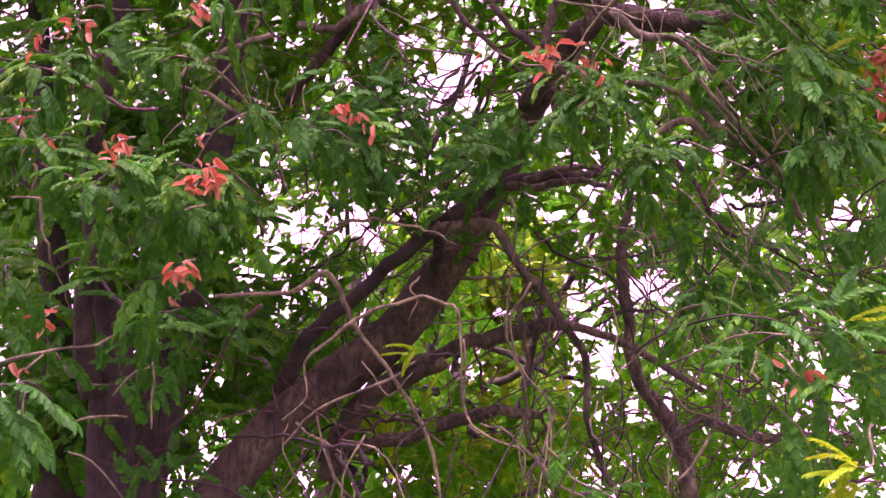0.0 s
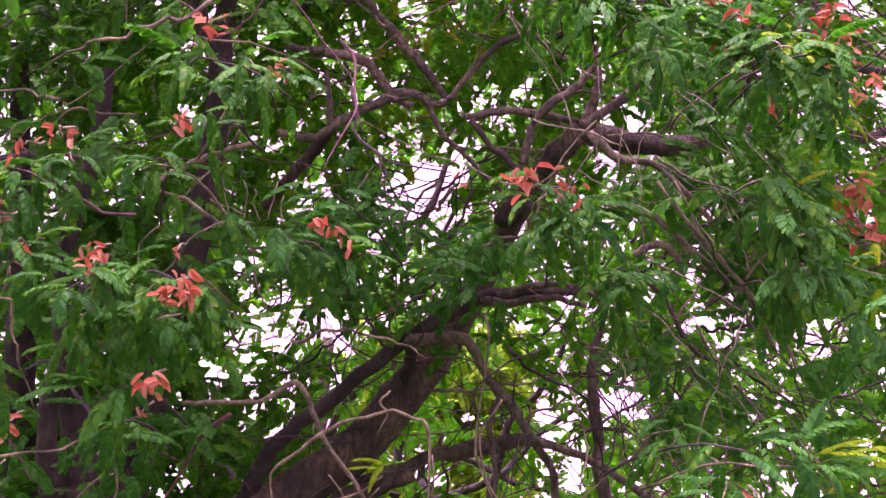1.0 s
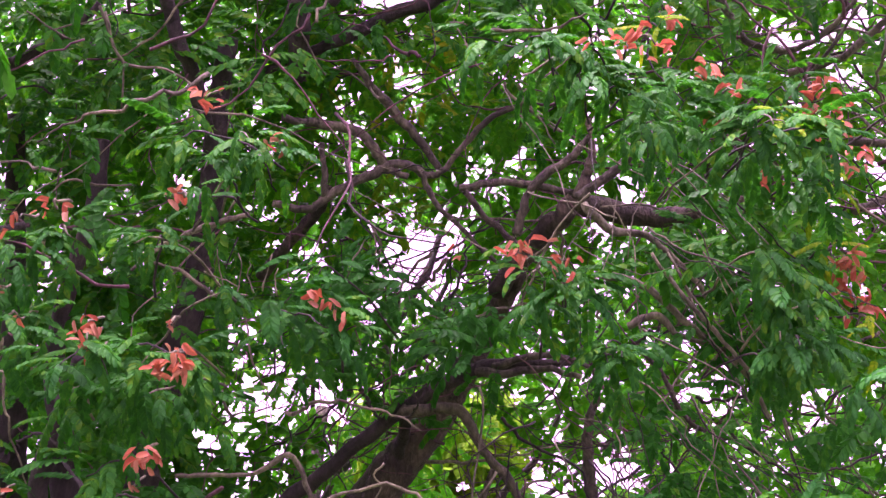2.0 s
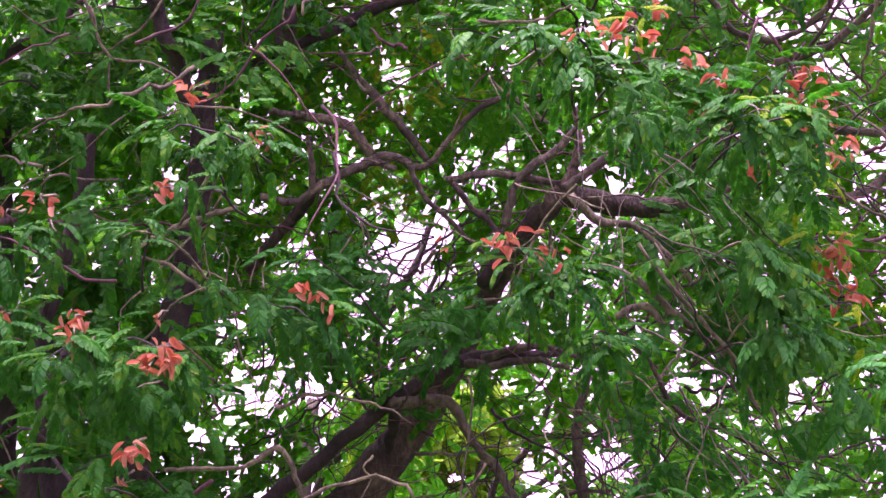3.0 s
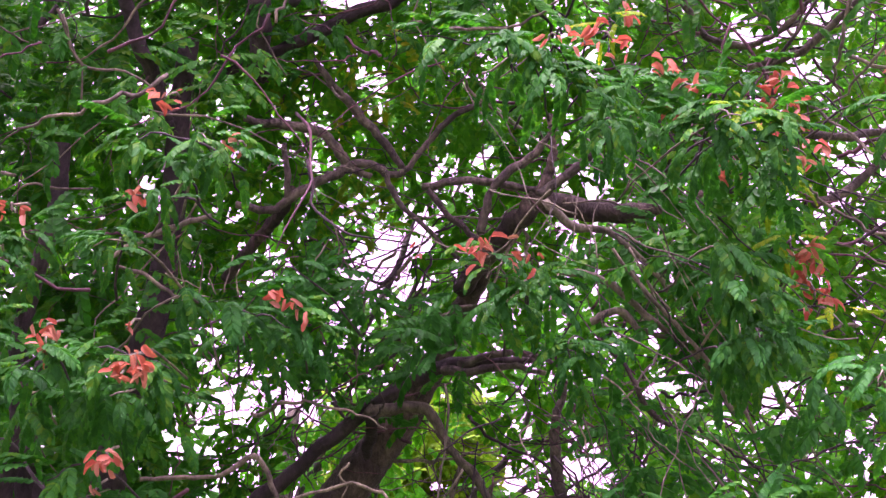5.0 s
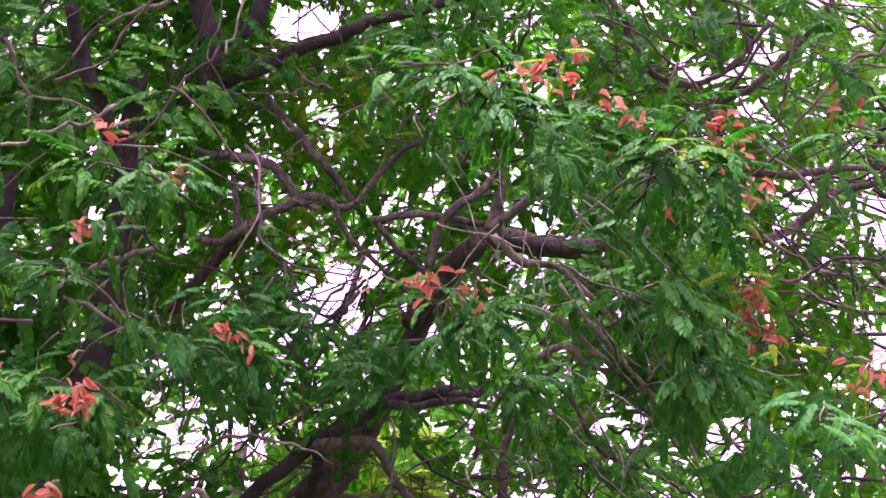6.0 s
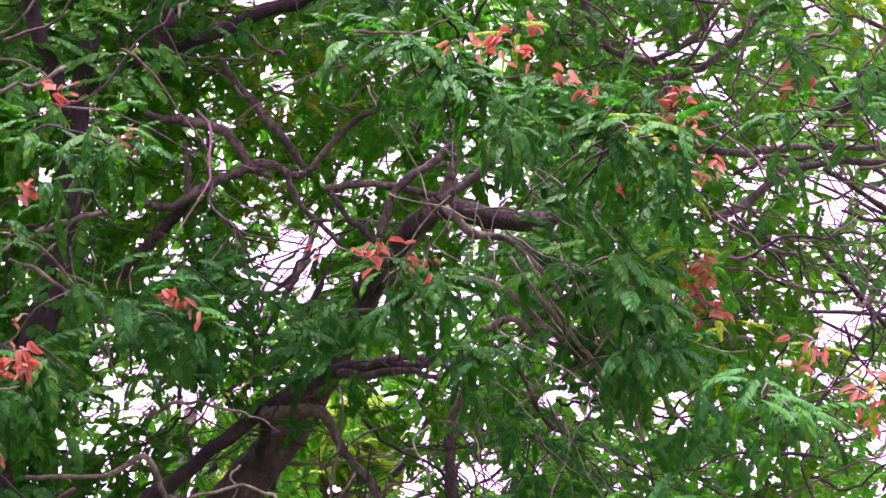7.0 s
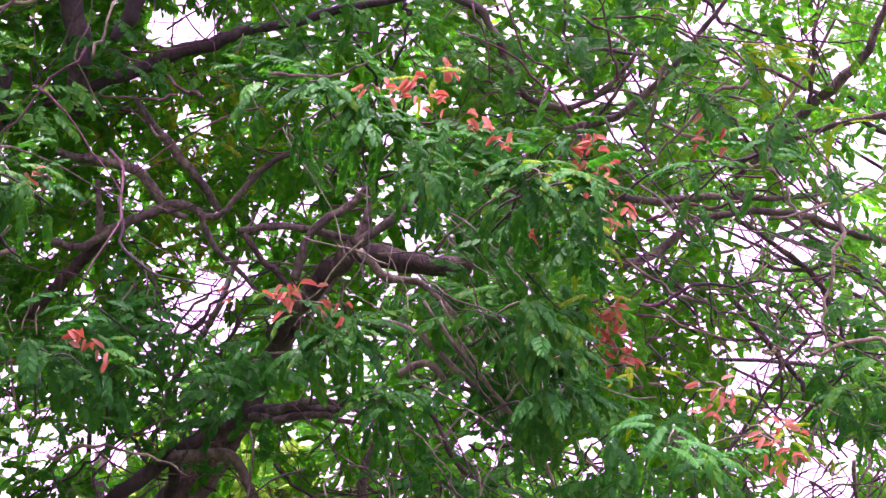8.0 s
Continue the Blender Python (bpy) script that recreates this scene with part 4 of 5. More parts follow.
spray(leaning, 2.32, 5.697, 4.343, 0.17, 280, 80, 4, True)
spray(leaning, 0.888, 5.318, 5.922, 0.21, 280, 80, 4, True)
spray(leaning, 1.324, 5.367, 4.61, 0.30, 272, 22, 7)
spray(leaning, 1.361, 5.446, 4.445, 0.31, 270, 20, 7)
spray(leaning, 1.397, 5.521, 4.278, 0.30, 268, 22, 7)
spray(leaning, 1.482, 5.525, 4.222, 0.28, 275, 25, 6)
spray(leaning, 1.333, 5.589, 4.166, 0.26, 265, 25, 5)
spray(leaning, 1.508, 5.439, 4.383, 0.27, 280, 25, 5)
spray(leaning, 0.822, 5.144, 5.138, 0.24, 268, 25, 5)
spray(grove_left, -1.822, 4.726, 2.885, 0.38, 285, 25, 6, kit=FERNS)
spray(grove_left, -1.915, 4.691, 2.877, 0.37, 295, 30, 4, kit=FERNS)
spray(leaning, 1.36, 5.1, 5.2, 0.32, 265, 95, 8)
spray(leaning, 1.52, 5.06, 5.12, 0.30, 300, 85, 7)
spray(leaning, 1.28, 5.2, 5.24, 0.30, 230, 85, 7)

# withered leaflets
dry_leaves(grove_mid, -1.225, 4.905, 3.85, 20, 0.075, 0.058)
dry_leaves(grove_mid, -1.29, 4.92, 3.8, 7, 0.05, 0.055)
dry_leaves(grove_mid, -1.335, 5.03, 3.475, 16, 0.06, 0.058)
dry_leaves(grove_mid, -1.619, 4.954, 3.974, 8, 0.08, 0.052)
dry_leaves(grove_mid, -1.302, 5.005, 4.056, 3, 0.03, 0.052)
dry_leaves(grove_left, -1.941, 5.019, 4.083, 3, 0.03, 0.054)
dry_leaves(grove_left, -1.86, 4.979, 4.629, 4, 0.08, 0.056)
dry_leaves(grove_left, -2, 4.971, 4.555, 3, 0.07, 0.056)
dry_leaves(grove_mid, -1.382, 5.155, 4.785, 5, 0.05, 0.056)
dry_leaves(leaning, -0.793, 5.655, 4.535, 7, 0.06, 0.058)
dry_leaves(leaning, -0.687, 5.693, 4.49, 7, 0.06, 0.058)
dry_leaves(leaning, 0.221, 5.322, 4.60, 16, 0.08, 0.058)
dry_leaves(leaning, 0.39, 5.417, 4.619, 8, 0.10, 0.056)
dry_leaves(leaning, -0.083, 5.681, 4.789, 3, 0.04, 0.059)
dry_leaves(leaning, 1.142, 5.313, 3.088, 7, 0.11, 0.051)
dry_leaves(grove_left, -2.163, 5.748, 3.537, 7, 0.06, 0.058)
dry_leaves(grove_mid, -1.425, 5.254, 3.411, 2, 0.01, 0.052)
dry_leaves(grove_left, -2.1, 5.098, 4.267, 5, 0.06, 0.056)
dry_leaves(leaning, 1.833, 5.837, 4.812, 8, 0.09, 0.063)
dry_leaves(grove_left, -2.234, 5.798, 3.308, 3, 0.04, 0.058)
dry_leaves(leaning, 0.702, 4.845, 5.434, 6, 0.09, 0.056)
dry_leaves(leaning, 1.18, 5, 5.275, 7, 0.06, 0.057)
dry_leaves(leaning, 1.051, 4.964, 5.363, 7, 0.06, 0.057)
dry_leaves(leaning, 1.79, 5.556, 5.55, 26, 0.15, 0.068)
dry_leaves(leaning, 1.76, 5.402, 5.18, 12, 0.10, 0.061)
dry_leaves(leaning, 1.858, 5.822, 4.831, 15, 0.13, 0.063)
dry_leaves(leaning, 1.896, 5.893, 4.676, 10, 0.12, 0.063)
dry_leaves(leaning, 1.15, 5.156, 5.242, 5, 0.05, 0.058)
dry_leaves(grove_mid, -1.275, 5.168, 5.369, 10, 0.09, 0.059)
dry_leaves(grove_mid, -0.873, 4.858, 4.869, 5, 0.07, 0.054)
dry_leaves(grove_left, -1.811, 4.813, 4.537, 4, 0.08, 0.054)
dry_leaves(grove_mid, -1.32, 4.908, 4.637, 7, 0.06, 0.054)
dry_leaves(grove_mid, -1.638, 5.015, 4.058, 7, 0.06, 0.053)
dry_leaves(grove_mid, -1.625, 5.064, 3.963, 5, 0.05, 0.053)
dry_leaves(leaning, 1.747, 5.534, 5.718, 8, 0.10, 0.065)
dry_leaves(leaning, 0.773, 4.91, 5.519, 7, 0.13, 0.057)
dry_leaves(leaning, 0.547, 4.932, 5.522, 5, 0.09, 0.057)
dry_leaves(leaning, 2.252, 5.445, 4.237, 15, 0.14, 0.058)
dry_leaves(leaning, 2.591, 5.724, 4.091, 12, 0.17, 0.061)
dry_leaves(leaning, 1.898, 5.936, 4.668, 10, 0.10, 0.063)
dry_leaves(leaning, 2.637, 5.98, 6.135, 8, 0.12, 0.072)
dry_leaves(leaning, 2.422, 5.469, 4.035, 14, 0.13, 0.058)
dry_leaves(leaning, 1.033, 5.296, 5.952, 8, 0.09, 0.063)
dry_leaves(leaning, 1.428, 5.37, 5.049, 7, 0.08, 0.059)

# clumps of joined foliage
clump(grove_left, -2.749, 6.735, 6.907, 0.35, 0.27, 3, LEAF)
clump(grove_left, -2.84, 7.112, 6.334, 0.23, 0.27, 2, LEAF)
clump(grove_left, -2.778, 7.692, 5.359, 0.23, 0.23, 2, LEAF)
clump(grove_left, -2.647, 7.578, 5.672, 0.27, 0.19, 2, LEAF)
clump(grove_near, -3.371, 9.097, 3.714, 0.25, 0.25, 2, LEAF_DIM)
clump(grove_near, -3.485, 8.954, 4.088, 0.21, 0.25, 1, LEAF_DIM)
clump(grove_near, -2.703, 9.308, 3.752, 0.17, 0.25, 2, LEAF_DIM)
clump(grove_near, -2.355, 9.398, 3.767, 0.17, 0.17, 2, LEAF_DIM)
clump(grove_near, -2.707, 9.157, 4.299, 0.17, 0.25, 1, LEAF_DIM)
clump(leaning, -1.551, 9.61, 5.471, 0.27, 0.18, 2, LEAF_BACKLIT, 0.0)
clump(leaning, -0.374, 11.716, 4.28, 0.26, 0.20, 1, LEAF_FRESH, 0.0)
clump(leaning, 0.125, 11.777, 4.03, 0.20, 0.15, 1, LEAF_FRESH, 0.0)
clump(grove_mid, -1.762, 5.893, 5.896, 0.19, 0.16, 1, LEAF)
clump(grove_mid, -1.155, 5.86, 6.139, 0.26, 0.19, 2, LEAF)
clump(grove_mid, -1.927, 5.695, 6.09, 0.22, 0.16, 1, LEAF)
clump(grove_mid, -1.312, 5.951, 5.975, 0.19, 0.13, 1, LEAF)
clump(grove_mid, -2.325, 6.995, 7.11, 0.31, 0.24, 3, LEAF)
clump(grove_mid, -2.158, 7.232, 6.866, 0.24, 0.20, 2, LEAF)
clump(grove_mid, -1.414, 7.191, 7.165, 0.31, 0.24, 3, LEAF)
clump(grove_mid, -2.087, 5.877, 5.588, 0.19, 0.16, 1, LEAF)
clump(grove_mid, -1.888, 6.554, 4.467, 0.25, 0.19, 4, LEAF)
clump(grove_mid, -2.025, 6.59, 4.286, 0.22, 0.19, 3, LEAF)
clump(grove_mid, -1.953, 6.3, 4.955, 0.19, 0.13, 1, LEAF)
clump(grove_mid, -1.912, 6.831, 3.776, 0.19, 0.16, 4, LEAF)
clump(grove_mid, -1.851, 7.043, 3.075, 0.16, 0.13, 2, LEAF)
clump(grove_left, -2.599, 6.822, 3.789, 0.19, 0.19, 2, LEAF)
clump(grove_left, -2.674, 6.598, 4.301, 0.16, 0.16, 1, LEAF)
clump(leaning, -1.939, 9.079, 4.133, 0.25, 0.20, 3, LEAF)
clump(leaning, -1.86, 9.036, 4.329, 0.16, 0.16, 2, LEAF)
clump(leaning, -0.974, 7.032, 7.135, 0.27, 0.23, 2, LEAF)
clump(leaning, 0.008, 7.119, 7.106, 0.27, 0.23, 2, LEAF)
clump(leaning, 0.123, 7.45, 6.645, 0.27, 0.15, 2, LEAF)
clump(leaning, 0.428, 7.484, 6.576, 0.19, 0.15, 1, LEAF)
clump(leaning, -0.834, 7.8, 6.008, 0.23, 0.12, 1, LEAF)
clump(leaning, -0.984, 8.084, 5.424, 0.23, 0.15, 1, LEAF)
clump(leaning, -1.469, 8.073, 5.293, 0.23, 0.15, 1, LEAF)
clump(leaning, -0.679, 8.189, 5.263, 0.31, 0.15, 2, LEAF)
clump(leaning, -0.221, 8.209, 5.272, 0.19, 0.15, 1, LEAF)
clump(leaning, -0.626, 6.892, 5.193, 0.18, 0.13, 5, LEAF)
clump(leaning, -0.194, 7.001, 5.025, 0.20, 0.10, 3, LEAF)
clump(leaning, 0.105, 7.045, 4.936, 0.20, 0.12, 3, LEAF)
# brighter leaf colours in these clumps stand for light coming through from behind
clump(leaning, -1.164, 7.415, 7.093, 0.24, 0.16, 2, LEAF_BACKLIT, 0.0)
clump(leaning, -0.539, 7.297, 7.342, 0.24, 0.16, 2, LEAF_BACKLIT, 0.0)
clump(leaning, -0.306, 7.493, 7.1, 0.24, 0.20, 2, LEAF_BACKLIT, 0.0)
clump(leaning, -0.546, 7.941, 6.406, 0.24, 0.16, 2, LEAF_BACKLIT, 0.0)
clump(leaning, -0.783, 7.968, 6.33, 0.20, 0.12, 1, LEAF_BACKLIT, 0.0)
clump(leaning, 0.322, 7.399, 7.223, 0.24, 0.20, 2, LEAF_BACKLIT, 0.0)
clump(leaning, 0.167, 7.698, 6.812, 0.24, 0.16, 2, LEAF_BACKLIT, 0.0)
clump(leaning, 0.128, 7.912, 6.481, 0.20, 0.16, 1, LEAF_BACKLIT, 0.0)
clump(leaning, 0.444, 7.841, 6.576, 0.16, 0.12, 1, LEAF_BACKLIT, 0.0)
clump(leaning, -0.477, 7.634, 7.402, 0.25, 0.20, 2, LEAF_FRESH, 0.0)
clump(leaning, -0.716, 7.475, 7.583, 0.20, 0.12, 1, LEAF_FRESH, 0.0)
clump(leaning, -1.121, 7.639, 7.307, 0.16, 0.12, 1, LEAF_FRESH, 0.0)
clump(leaning, -0.194, 7.808, 7.18, 0.16, 0.16, 1, LEAF_FRESH, 0.0)
clump(leaning, -0.522, 8.221, 6.527, 0.20, 0.12, 1, LEAF_FRESH, 0.0)
clump(leaning, 0.754, 6.126, 5.677, 0.13, 0.13, 1, LEAF)
clump(leaning, 0.819, 6.412, 5.192, 0.16, 0.13, 2, LEAF)
clump(leaning, 1.003, 6.346, 5.262, 0.13, 0.13, 1, LEAF)
clump(leaning, 1.186, 6.398, 5.113, 0.19, 0.19, 2, LEAF)
clump(leaning, 1.304, 6.194, 5.425, 0.19, 0.19, 2, LEAF)
clump(leaning, 1.088, 5.969, 5.831, 0.19, 0.19, 2, LEAF)
clump(leaning, 1.331, 6.057, 5.63, 0.16, 0.19, 2, LEAF)
clump(leaning, 1.541, 5.835, 5.136, 0.12, 0.18, 4, LEAF)
clump(leaning, 1.459, 6.023, 4.842, 0.12, 0.18, 6, LEAF)
clump(leaning, 1.485, 6.137, 4.606, 0.12, 0.15, 5, LEAF)
clump(leaning, 1.859, 6.089, 5.36, 0.11, 0.22, 3, LEAF_BACKLIT)
clump(leaning, 1.832, 6.322, 4.967, 0.11, 0.19, 3, LEAF_BACKLIT)
clump(leaning, 1.965, 6.64, 4.713, 0.19, 0.19, 1, LEAF)
clump(leaning, 2.162, 6.653, 4.549, 0.19, 0.19, 1, LEAF)
clump(leaning, 2.036, 6.837, 4.195, 0.26, 0.19, 2, LEAF)
clump(leaning, 1.272, 6.906, 4.487, 0.19, 0.16, 1, LEAF)
clump(leaning, 1.152, 6.823, 4.727, 0.16, 0.13, 1, LEAF)
clump(leaning, 0.988, 7.05, 4.239, 0.23, 0.19, 2, LEAF)
clump(leaning, 0.559, 9.272, 5.286, 0.26, 0.26, 2, LEAF_BACKLIT)
clump(leaning, 0.473, 9.408, 4.936, 0.26, 0.21, 2, LEAF_BACKLIT)
clump(leaning, 0.223, 9.206, 5.485, 0.17, 0.17, 1, LEAF_BACKLIT)
clump(leaning, -0.433, 9.572, 3.773, 0.29, 0.21, 3, LEAF_BACKLIT)
clump(leaning, -0.929, 9.565, 3.655, 0.25, 0.17, 2, LEAF_BACKLIT)
clump(leaning, -0.597, 9.544, 3.854, 0.25, 0.17, 2, LEAF_BACKLIT, 0.0)
clump(leaning, -0.102, 9.581, 3.77, 0.29, 0.17, 3, LEAF_BACKLIT, 0.0)
clump(leaning, -0.847, 9.581, 3.615, 0.25, 0.13, 2, LEAF_BACKLIT, 0.0)
clump(leaning, -1.175, 9.565, 3.535, 0.21, 0.13, 1, LEAF_BACKLIT, 0.0)
clump(leaning, 0.56, 9.529, 3.913, 0.25, 0.25, 2, LEAF_BACKLIT, 0.0)
clump(leaning, -0.221, 9.443, 3.906, 0.17, 0.12, 1, LEAF_FRESH, 0.0)
clump(leaning, -0.677, 9.514, 3.515, 0.25, 0.12, 1, LEAF_FRESH, 0.3)
# dim leaf colour stands in for the deep shade low on the left
clump(grove_near, -3.416, 8.854, 4.141, 0.25, 0.25, 3, LEAF_DIM)
clump(grove_near, -3.018, 8.942, 4.324, 0.21, 0.25, 3, LEAF_DIM)
clump(grove_near, -2.642, 9.121, 4.118, 0.25, 0.21, 3, LEAF_DIM)
clump(grove_near, -2.333, 9.13, 4.368, 0.21, 0.21, 3, LEAF_DIM)
clump(grove_near, -3.337, 9.006, 3.691, 0.25, 0.21, 3, LEAF_DIM)
clump(grove_near, -2.972, 9.155, 3.598, 0.25, 0.17, 2, LEAF_DIM)
clump(grove_near, -2.449, 9.236, 3.895, 0.21, 0.21, 2, LEAF_DIM)
clump(grove_near, -1.894, 9.12, 4.7, 0.21, 0.17, 2, LEAF_DIM)
clump(grove_near, -2.521, 8.896, 4.896, 0.21, 0.21, 2, LEAF_DIM)
clump(grove_near, -2.135, 9.125, 4.533, 0.17, 0.17, 2, LEAF_DIM)
clump(leaning, 1.087, 6.683, 4.071, 0.22, 0.15, 1, LEAF)
clump(leaning, 1.255, 6.721, 3.889, 0.25, 0.15, 1, LEAF)
clump(leaning, 1.593, 6.668, 3.83, 0.28, 0.18, 2, LEAF)
clump(leaning, 1.218, 6.972, 3.038, 0.25, 0.15, 2, LEAF)
clump(leaning, 1.441, 6.937, 2.996, 0.28, 0.15, 2, LEAF)
clump(leaning, 1.735, 6.792, 3.313, 0.25, 0.15, 2, LEAF)
clump(leaning, 0.457, 7.071, 3.012, 0.18, 0.12, 1, LEAF)
clump(leaning, 0.339, 6.383, 7.05, 0.32, 0.22, 3, LEAF)
clump(leaning, 0.651, 6.315, 7.108, 0.22, 0.18, 2, LEAF)
clump(leaning, 1.175, 6.234, 7.125, 0.22, 0.18, 2, LEAF)
clump(leaning, 1.632, 6.208, 7.047, 0.25, 0.18, 2, LEAF)
clump(leaning, 2.046, 6.149, 6.982, 0.22, 0.18, 2, LEAF)
clump(leaning, 2.307, 6.02, 7.029, 0.22, 0.14, 2, LEAF)
clump(leaning, 2.562, 6.136, 6.784, 0.18, 0.18, 1, LEAF)
clump(leaning, 2.748, 6.281, 6.512, 0.25, 0.18, 2, LEAF)
clump(leaning, 3.092, 6.381, 6.176, 0.22, 0.14, 1, LEAF)
clump(leaning, 2.553, 6.686, 6.056, 0.18, 0.14, 1, LEAF)
clump(leaning, 1.458, 7.628, 4.837, 0.22, 0.14, 2, LEAF)
clump(leaning, -0.477, 7.597, 5.121, 0.25, 0.14, 2, LEAF)
clump(leaning, -0.693, 7.462, 5.358, 0.22, 0.18, 3, LEAF)
clump(leaning, -0.296, 7.69, 4.939, 0.18, 0.11, 1, LEAF)
clump(leaning, -1.144, 7.536, 5.075, 0.29, 0.14, 2, LEAF)
clump(leaning, 3.305, 6.61, 7.47, 0.20, 0.20, 2, LEAF_BACKLIT)
clump(leaning, 3.494, 6.649, 7.318, 0.16, 0.16, 1, LEAF_BACKLIT)
clump(leaning, 3.992, 6.639, 7.005, 0.20, 0.16, 1, LEAF_BACKLIT)
clump(leaning, 2.902, 7.778, 6.074, 0.24, 0.16, 2, LEAF_BACKLIT)
clump(leaning, 3.304, 7.654, 6.02, 0.20, 0.12, 1, LEAF_BACKLIT)
clump(leaning, 2.799, 7.996, 5.74, 0.24, 0.20, 2, LEAF_BACKLIT)
clump(leaning, 2.578, 8.195, 5.48, 0.28, 0.20, 2, LEAF_BACKLIT)
clump(leaning, 3.727, 6.619, 6.509, 0.23, 0.15, 1, LEAF)
clump(leaning, 3.902, 6.699, 6.263, 0.19, 0.15, 1, LEAF)
clump(leaning, 3.511, 7.299, 5.617, 0.19, 0.12, 1, LEAF)
clump(leaning, 3.87, 7.208, 5.457, 0.23, 0.15, 2, LEAF)
clump(leaning, 3.903, 7.343, 5.159, 0.27, 0.19, 3, LEAF)
clump(leaning, 2.793, 7.98, 4.772, 0.35, 0.15, 3, LEAF)
clump(leaning, 3.277, 7.782, 4.82, 0.19, 0.15, 1, LEAF)

limb(grove_mid, "bare_shoot", [(-1.239, 5.755, 4.588, 0.004), (-1.248, 5.707, 4.672, 0.003), (-1.269, 5.649, 4.766, 0.003)], BARK_PALE)
limb(grove_mid, "bare_shoot", [(-1.171, 5.767, 4.592, 0.004), (-1.153, 5.724, 4.677, 0.003), (-1.168, 5.674, 4.76, 0.002)], BARK_PALE)
limb(grove_mid, "bare_shoot", [(-1.09, 5.781, 4.596, 0.004), (-1.113, 5.737, 4.668, 0.003), (-1.116, 5.703, 4.728, 0.002)], BARK_PALE)
limb(grove_mid, "bare_shoot", [(-1.049, 5.783, 4.606, 0.004), (-1.031, 5.743, 4.684, 0.003), (-1.005, 5.699, 4.769, 0.002)], BARK_PALE)
limb(grove_mid, "bare_shoot", [(-0.981, 5.804, 4.589, 0.004), (-0.991, 5.762, 4.662, 0.003), (-0.975, 5.738, 4.711, 0.002)], BARK_PALE)
limb(grove_mid, "bare_shoot", [(-1.328, 5.692, 4.666, 0.003), (-1.25, 5.727, 4.635, 0.003), (-1.17, 5.754, 4.616, 0.003)], BARK_PALE)
limb(grove_mid, "bare_twig", [(-2.033, 5.658, 6.256, 0.007), (-1.997, 5.78, 6.119, 0.007), (-1.944, 5.866, 6.029, 0.007), (-1.966, 6.007, 5.825, 0.005)], BARK_PALE)
limb(grove_mid, "bare_twig", [(-2.211, 5.713, 6.105, 0.005), (-2.321, 5.648, 6.132, 0.005), (-2.426, 5.565, 6.18, 0.005)], BARK_PALE)
limb(leaning, "bare_twig", [(-1.758, 5.817, 6, 0.007), (-1.612, 5.885, 5.966, 0.007), (-1.496, 5.977, 5.88, 0.005)], BARK_PALE)
limb(leaning, "bare_twig", [(-0.634, 6.503, 5.279, 0.005), (-0.697, 6.552, 5.179, 0.005), (-0.571, 6.576, 5.155, 0.005)], BARK_PALE)
limb(leaning, "bare_twig", [(0.269, 6.32, 6.161, 0.005), (0.368, 6.374, 6.078, 0.005), (0.468, 6.462, 5.939, 0.005)], BARK_PALE)
limb(grove_mid, "bare_twig", [(0.594, 6.13, 6.384, 0.003), (0.465, 6.216, 6.287, 0.005), (0.269, 6.301, 6.187, 0.005)], BARK_PALE)
limb(grove_mid, "bare_twig", [(1.155, 6.461, 5.005, 0.005), (1.245, 6.532, 4.833, 0.005), (1.362, 6.605, 4.628, 0.005), (1.506, 6.665, 4.421, 0.005)], BARK_PALE)
limb(grove_mid, "bare_twig", [(1.003, 6.377, 5.208, 0.005), (1.155, 6.342, 5.224, 0.005), (1.306, 6.304, 5.238, 0.003)], BARK_PALE)
limb(leaning, "bare_twig", [(1.421, 6.769, 4.787, 0.005), (1.55, 6.826, 4.605, 0.007), (1.63, 6.885, 4.426, 0.005)], BARK_PALE)
limb(leaning, "bare_twig", [(1.09, 6.615, 5.203, 0.005), (1.257, 6.711, 4.968, 0.007), (1.421, 6.783, 4.758, 0.007), (1.582, 6.833, 4.574, 0.005)], BARK_PALE)
limb(leaning, "bare_twig", [(-0.091, 5.79, 6.513, 0.005), (-0.134, 5.87, 6.414, 0.005), (-0.049, 5.987, 6.271, 0.005), (0.052, 6.082, 6.15, 0.003)], BARK_PALE)
limb(leaning, "bare_twig", [(-0.607, 6.51, 5.444, 0.005), (-0.564, 6.591, 5.311, 0.005), (-0.58, 6.644, 5.213, 0.003)], BARK_PALE)
limb(leaning, "bare_twig", [(-0.25, 6.883, 3.756, 0.006), (-0.249, 6.955, 3.523, 0.006), (-0.264, 6.987, 3.406, 0.005)], BARK_PALE)
limb(leaning, "bare_twig", [(0.202, 7.087, 3.424, 0.005), (0.212, 7.133, 3.246, 0.005), (0.175, 7.181, 3.04, 0.005)], BARK_PALE)
limb(leaning, "bare_twig", [(-0.812, 6.974, 3.668, 0.005), (-0.661, 7.042, 3.492, 0.005), (-0.536, 7.018, 3.611, 0.005)], BARK_PALE)
limb(leaning, "bare_twig", [(-2.483, 5.993, 4.26, 0.005), (-2.381, 6.028, 4.273, 0.006), (-2.252, 6.069, 4.293, 0.006), (-2.176, 6.064, 4.362, 0.005)], BARK_PALE)
clump(grove_left, -2.942, 8.06, 4.05, 0.23, 0.19, 2, LEAF_DIM)
clump(grove_left, -2.606, 8.073, 4.354, 0.15, 0.23, 2, LEAF_DIM)
clump(grove_left, -2.871, 8.212, 3.605, 0.19, 0.15, 2, LEAF_DIM)
clump(grove_left, -3.104, 7.887, 4.377, 0.15, 0.15, 1, LEAF_DIM)
clump(leaning, -0.441, 9.723, 3.556, 0.25, 0.13, 2, LEAF_FRESH, 0.0)
